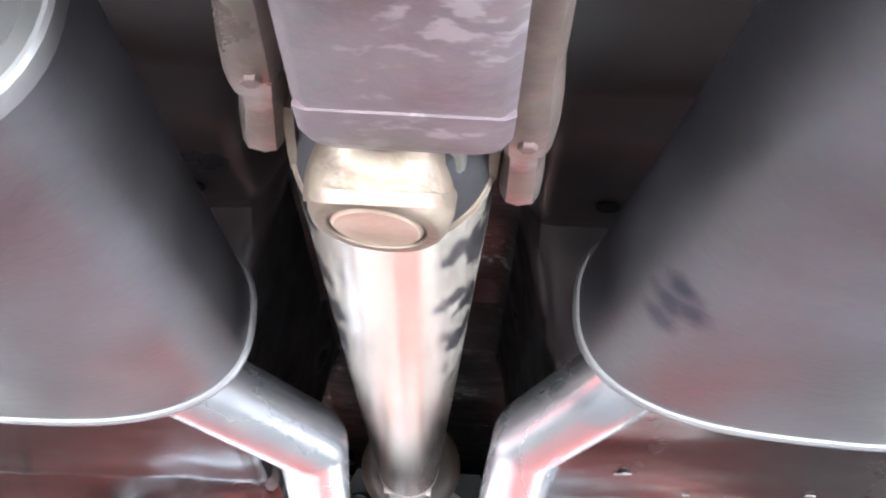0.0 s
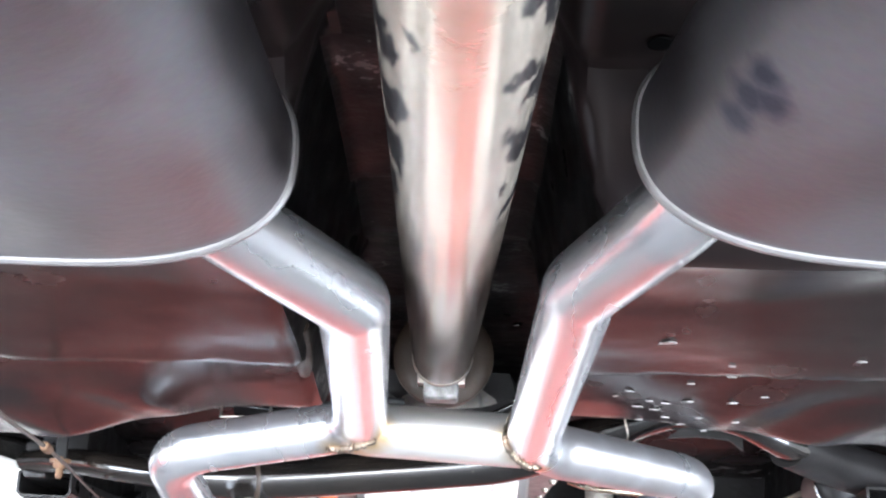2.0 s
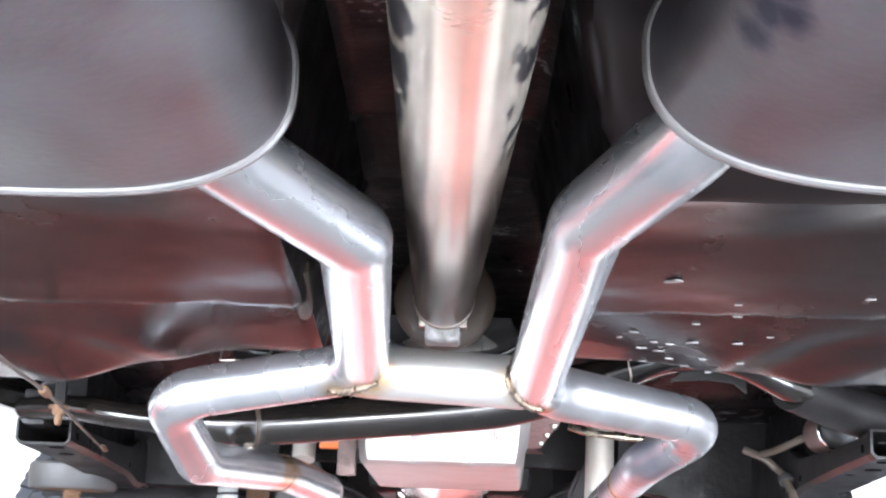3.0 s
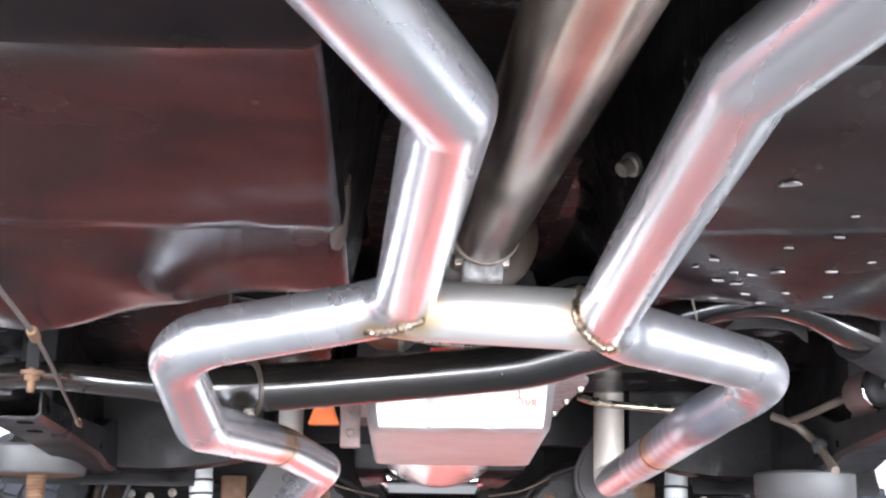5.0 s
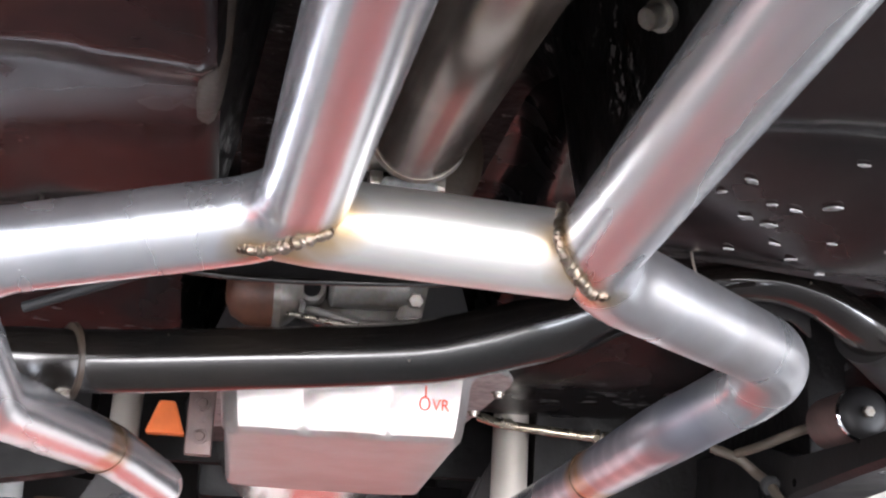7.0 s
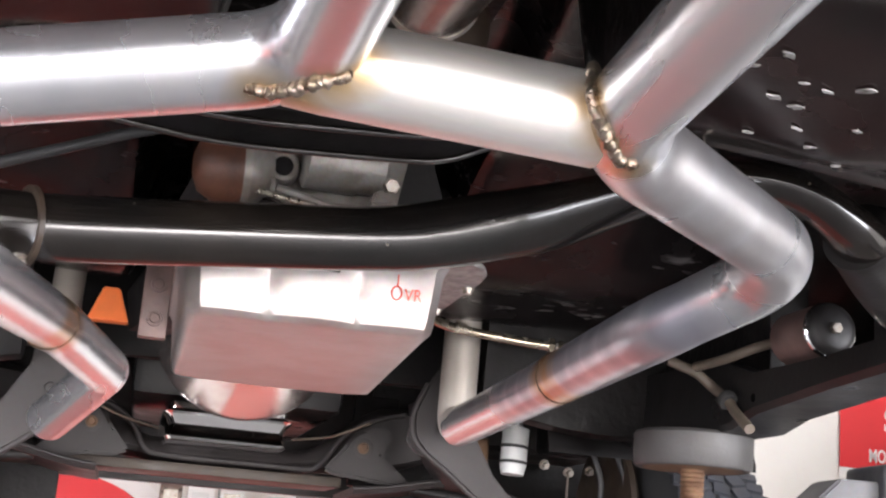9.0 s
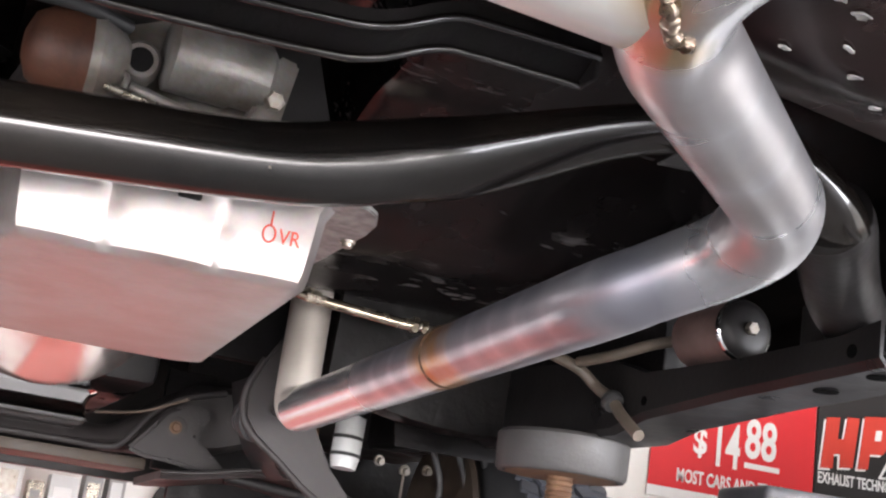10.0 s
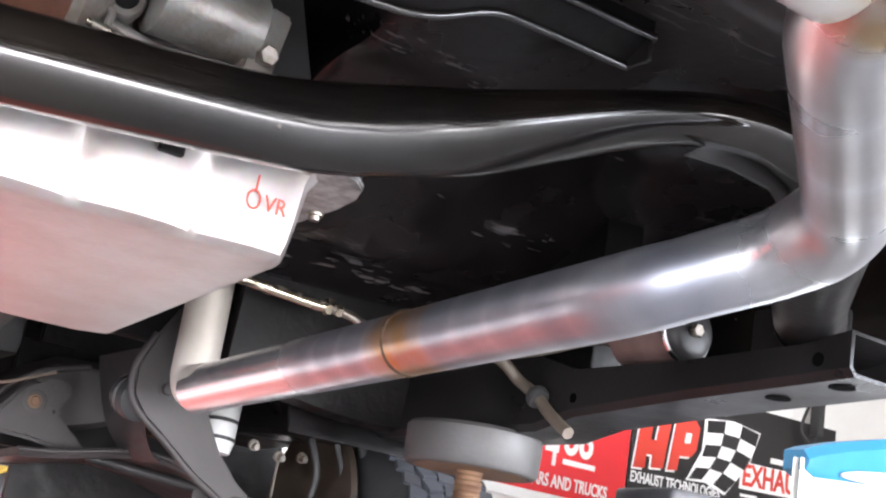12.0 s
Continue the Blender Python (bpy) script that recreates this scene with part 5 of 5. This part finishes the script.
# ---------- signs and shop goods ----------
WY = 3.74
FY = 5.985
BX, BZ = 2.69, 1.835
banner = thing("price_banner", "red vinyl price banner with white lettering on the wall", "banner", (BX + 0.42, FY, BZ))
part("sheet", plate([(0, 0), (0.848, 0.0), (0.845, 0.62), (0.004, 0.62)], 0.004, (BX, FY, BZ), (1, 0, 0), (0, 0, 1), 0.001), M_RED, banner)
part("hem", box((BX - 0.002, FY - 0.006, BZ - 0.045), (BX + 0.852, FY, BZ - 0.001), 0.001, 1), M_WHITE, banner, "white lower strip")
for word, size, x, z, w in (("$", 0.150, 0.205, 0.165, 0.9), ("14", 0.265, 0.300, 0.130, 0.56), ("88", 0.235, 0.470, 0.190, 0.72), ("MOST CARS AND TRUCKS", 0.078, 0.135, 0.032, 0.66)):
    writing("lettering", word, size, (BX + x, FY - 0.006, BZ + z), (1, 0, 0), (0, 0, 1), M_WHITE, banner, 0.0012, w, "LEFT", size * 0.022)
part("underline", box((BX + 0.475, FY - 0.0075, BZ + 0.140), (BX + 0.66, FY - 0.0045, BZ + 0.164), 0.001), M_WHITE, banner)

logo = thing("exhaust_banner", "black vinyl banner with a red block logo and chequered flag", "banner", (1.9, WY, 1.6))
part("sheet", plate([(0, 0), (0.67, 0.01), (0.67, 0.352), (0.40, 0.352), (0.0, 0.33)], 0.004, (1.576, WY - 0.007, 1.49), (1, 0, 0.02), (0, 0, 1), 0.001), M_INK, logo)


def block(name, pts, y, material, parent):
    return part(name, plate(pts, 0.0025, (0, y, 0), (1, 0, 0), (0, 0, 1), 0.0), material, parent, smooth=False)


def logo_shapes(dx, dz, y, material, name):
    """Two heavy slanted blocks with notches."""
    a = [(1.588, 1.640), (1.620, 1.643), (1.622, 1.675), (1.640, 1.677), (1.640, 1.648), (1.675, 1.652), (1.688, 1.765), (1.655, 1.762), (1.648, 1.712), (1.630, 1.710), (1.634, 1.758), (1.598, 1.752)]
    b = [(1.690, 1.652), (1.718, 1.656), (1.722, 1.690), (1.757, 1.694), (1.772, 1.712), (1.778, 1.765), (1.762, 1.780), (1.704, 1.772)]
    for pts in (a, b):
        block(name, [(x + dx, z + dz) for x, z in pts], y, material, logo)


logo_shapes(-0.005, -0.005, WY - 0.0095, M_WHITE, "logo_edge")
logo_shapes(0, 0, WY - 0.012, M_LOGO, "logo_block")
block("logo_notch", [(1.732, 1.722), (1.748, 1.724), (1.751, 1.748), (1.735, 1.746)], WY - 0.0145, M_WHITE, logo)


def flag(u, v):
    """A point of the waving flag, u along and v down it."""
    x = 1.800 + 0.118 * u + 0.052 * (1 - v) * u + 0.020 * math.sin(v * 3.0) - 0.045 * v
    z = 1.790 - 0.145 * v + 0.010 * math.sin(u * 3.1) - 0.012 * u * v
    return (x, z)


block("flag_ground", [flag(-0.04, -0.03), flag(0.5, -0.03), flag(1.04, -0.03), flag(1.04, 0.5), flag(1.04, 1.03), flag(0.5, 1.03), flag(-0.04, 1.03), flag(-0.04, 0.5)], WY - 0.0100, M_WHITE, logo)
for i in range(3):
    for j in range(5):
        if (i + j) % 2 == 0:
            block("flag_square", [flag(i / 3, j / 5), flag((i + 1) / 3, j / 5), flag((i + 1) / 3, (j + 1) / 5), flag(i / 3, (j + 1) / 5)], WY - 0.0125, M_INK, logo)
writing("lettering", "EXHAUST TECHNOLOGIES", 0.034, (1.584, WY - 0.0105, 1.608), (1, 0, 0.03), (-0.03, 0, 1), M_WHITE, logo, 0.0012, 0.68, "LEFT", 0.0008)
block("logo_panel", [(1.922, 1.652), (2.13, 1.660), (2.125, 1.722), (1.925, 1.716)], WY - 0.0095, M_WHITE, logo)
writing("lettering", "EXHAUST", 0.072, (1.928, WY - 0.0125, 1.662), (1, 0, 0.04), (0.0, 0, 1), M_LOGO, logo, 0.0012, 0.78, "LEFT", 0.0018)
block("small_print", [(2.02, 1.730), (2.12, 1.733), (2.12, 1.746), (2.02, 1.743)], WY - 0.0095, M_WHITE, logo)
block("small_print", [(1.928, 1.634), (1.985, 1.636), (1.985, 1.643), (1.928, 1.641)], WY - 0.0095, M_WHITE, logo)


def hung(ob, centre, k):
    """Enlarges a thing drawn at a smaller scale to its full size on the wall behind."""
    for o in ob.children_recursive:
        o.data.transform(Matrix.Scale(k, 4))
    ob.location = Vector(centre) + (Vector(ob.location) - Vector(centre)) * k


logo.location += Vector((0.02, -0.02, 0.03))
hung(logo, (-0.279, 1.522, 1.314), 2.038)

machine = thing("parts_washer", "white plastic machine with a blue moulded lid", "machine", (1.80, 3.2, 1.5))
part("body", plate([(1.612, 3.26), (2.35, 3.26), (2.55, 3.60), (2.02, 3.60)], 1.31, (0, 0, 0.385), (1, 0, 0), (0, 1, 0), 0.022), M_CASE, machine)
part("lid", loft([[(x, 3.255 + dy, z) for dy, z in ((0.0, zb), (-0.008, zb + 0.012), (-0.008, zt - 0.02), (0.01, zt), (0.06, zt), (0.06, zb))]
                  for x, zb, zt in ((1.645, 1.652, 1.690), (1.672, 1.640, 1.702), (1.76, 1.648, 1.728), (1.90, 1.660, 1.762), (2.34, 1.68, 1.80))]), M_BLUE, machine, "blue moulded lid")
part("handle", loft([[(1.88 + 0.15 * math.cos(a) * g, 3.240 - h, 1.672 + 0.020 * (math.cos(a) * 0.8) + 0.014 * math.sin(a) * g) for a in [k * math.pi / 14 for k in range(28)]]
                     for g, h in ((1.0, -0.004), (1.0, 0.004), (0.93, 0.006), (0.88, 0.002))]), M_CASE, machine)

machine.location += Vector((0.013, 0, 0.024))
hung(machine, (-0.279, 1.522, 1.314), 1.45)

sign = thing("oval_sign", "red oval sign with a white border on the far wall", "sign", (-0.47, 5.98, 1.19))
for name, rx, rz, y, m in (("border", 0.50, 0.36, 5.985, M_WHITE), ("face", 0.43, 0.29, 5.975, M_RED)):
    part(name, plate([(rx * math.cos(2 * math.pi * k / 48), rz * math.sin(2 * math.pi * k / 48)) for k in range(48)], 0.012, (-0.47, y + 0.01, 1.24), (1, 0, 0), (0, 0, 1), 0.002), m, sign)

chest = thing("tool_chest", "tall red steel tool chest with drawers against the far wall", "tool chest", (0.25, 5.72, 0))
part("carcass", box((-0.12, 5.50, 0.02), (0.60, 5.96, 1.36), 0.008), M_REDWALL, chest)
for i in range(6):
    z0 = 0.08 + 0.21 * i
    drawer = part("drawer", box((-0.10, 5.482, z0), (0.58, 5.499, z0 + 0.20), 0.005), M_REDWALL, chest)
    part("handle", box((0.0, 5.462, z0 + 0.165), (0.48, 5.481, z0 + 0.180), 0.004), M_BOLT, drawer, "steel pull")
goods_rnd = random.Random(5)
GOODS = [M_CASE, M_CASE, M_BRAID, M_CONC, M_WHITE, M_BOLT, M_EAR]
for z in (1.36,):
    x = -0.09
    while x < 0.51:
        w, h = goods_rnd.uniform(0.05, 0.10), goods_rnd.uniform(0.08, 0.20)
        gx = thing("spare_part_box", "small packed spare part on top of the tool chest", "box", (x + w / 2, 5.655, z), "goods on the tool chest")
        bx = part("carton", box((x, 5.60, z), (x + w * 0.92, 5.71, z + h), 0.003), GOODS[goods_rnd.randrange(7)], gx)
        part("front_label", box((x + w * 0.15, 5.5985, z + h * 0.25), (x + w * 0.75, 5.6005, z + h * 0.7), 0.0005, 1), GOODS[goods_rnd.randrange(7)], gx)
        x += w + 0.012

coil = thing("coiled_hose", "coiled yellow air hose on a black reel before the far wall", "hose", (0.82, 5.86, 1.38))
M_YELLOW = mat("yellow_hose", (0.62, 0.42, 0.06), 0.4, 0.0, 0.15, 20, 0.1, 150)
for k in range(6):
    part("loop", sweep([(0.820 + (0.115 - 0.006 * k) * math.cos(a), 5.90 - 0.014 * k, 1.425 + (0.115 - 0.006 * k) * math.sin(a)) for a in [q * math.pi / 18 for q in range(37)]], 0.008, 10), M_YELLOW, coil)
part("reel", lathe([(0, 0.150), (0.004, 0.156), (0.020, 0.156), (0.024, 0.150)], (0.820, 5.945, 1.425), (0, 1, 0), 44), M_INK, coil, "black round reel")
part("hook", sweep([(0.820, 6.0, 1.53), (0.820, 5.80, 1.53), (0.820, 5.79, 1.56)], 0.007, 10), M_BOLT, coil)

cord = thing("power_cord", "black power cord hung on the white wall", "cord", (2.17, WY, 1.9))
part("loop", sweep(spline([(2.20, WY - 0.012, 2.02), (2.18, WY - 0.02, 1.95), (2.15, WY - 0.02, 1.87), (2.19, WY - 0.02, 1.84), (2.225, WY - 0.02, 1.90), (2.21, WY - 0.014, 2.0)], 6), 0.004, 8), M_RUBBER, cord)
part("plug", box((2.20, WY - 0.03, 1.86), (2.222, WY, 1.97), 0.004), M_RUBBER, cord)

hung(cord, (-0.279, 1.522, 1.314), 1.99)

stud_t = thing("tunnel_bolt", "greasy bolt in the transmission tunnel's wall", "bolt", (0.128, 1.735, 1.735))
part("head", hexbolt((0.122, 1.735, 1.732), (-0.8, -0.4, -0.5), 0.008, 0.014), M_BOLT, stud_t)

# flaked undercoat on the floor pan and stray wires
chip_rnd = random.Random(11)
for x, y, r in ((0.231, 1.606, 0.011), (0.297, 1.863, 0.008), (0.226, 1.841, 0.007), (0.241, 1.893, 0.007), (0.262, 1.90, 0.007), (0.272, 1.872, 0.005), (0.252, 1.868, 0.004), (0.28, 1.93, 0.005),
                (0.33, 1.77, 0.005), (0.40, 1.72, 0.007), (0.36, 1.90, 0.004), (0.21, 1.86, 0.004), (0.43, 1.62, 0.005), (0.31, 1.67, 0.004), (0.345, 1.84, 0.006), (0.318, 1.91, 0.005), (0.29, 1.80, 0.004),
                (0.375, 1.81, 0.004), (0.30, 1.95, 0.006), (0.335, 1.97, 0.004), (0.25, 1.95, 0.004)):
    out = [(r * chip_rnd.uniform(0.5, 1.3) * math.cos(a), r * chip_rnd.uniform(0.2, 0.65) * math.sin(a)) for a in [k * math.pi / 5 for k in range(10)]]
    turn = chip_rnd.uniform(-0.5, 0.5)
    part("flake", plate(out, 0.0012, (x, y, floor_height(x, y) - 0.0022), (1, turn, 0), (-turn, 1, 0), 0.0), M_CASTG, car, "bare metal flake in the undercoat")
wire = thing("wire_clip", "thin bent wire clip on the floor pan's edge", "wire", (-0.25, 1.99, 1.655))
part("clip_wire", sweep(rounded([(-0.285, 2.0, 1.662), (-0.284, 1.99, 1.642), (-0.284, 1.985, 1.640), (-0.222, 1.985, 1.642), (-0.220, 2.0, 1.662)], 0.004, 3), 0.0016, 8), M_BOLT, wire)
hang = thing("hanging_wire", "short bent wire hanging from the floor pan", "wire", (0.24, 2.0, 1.65))
part("loose_wire", sweep(spline([(0.238, 2.005, 1.672), (0.240, 2.004, 1.655), (0.243, 2.003, 1.640), (0.241, 2.0, 1.630)], 4), 0.0012, 6), M_BOLT, hang)
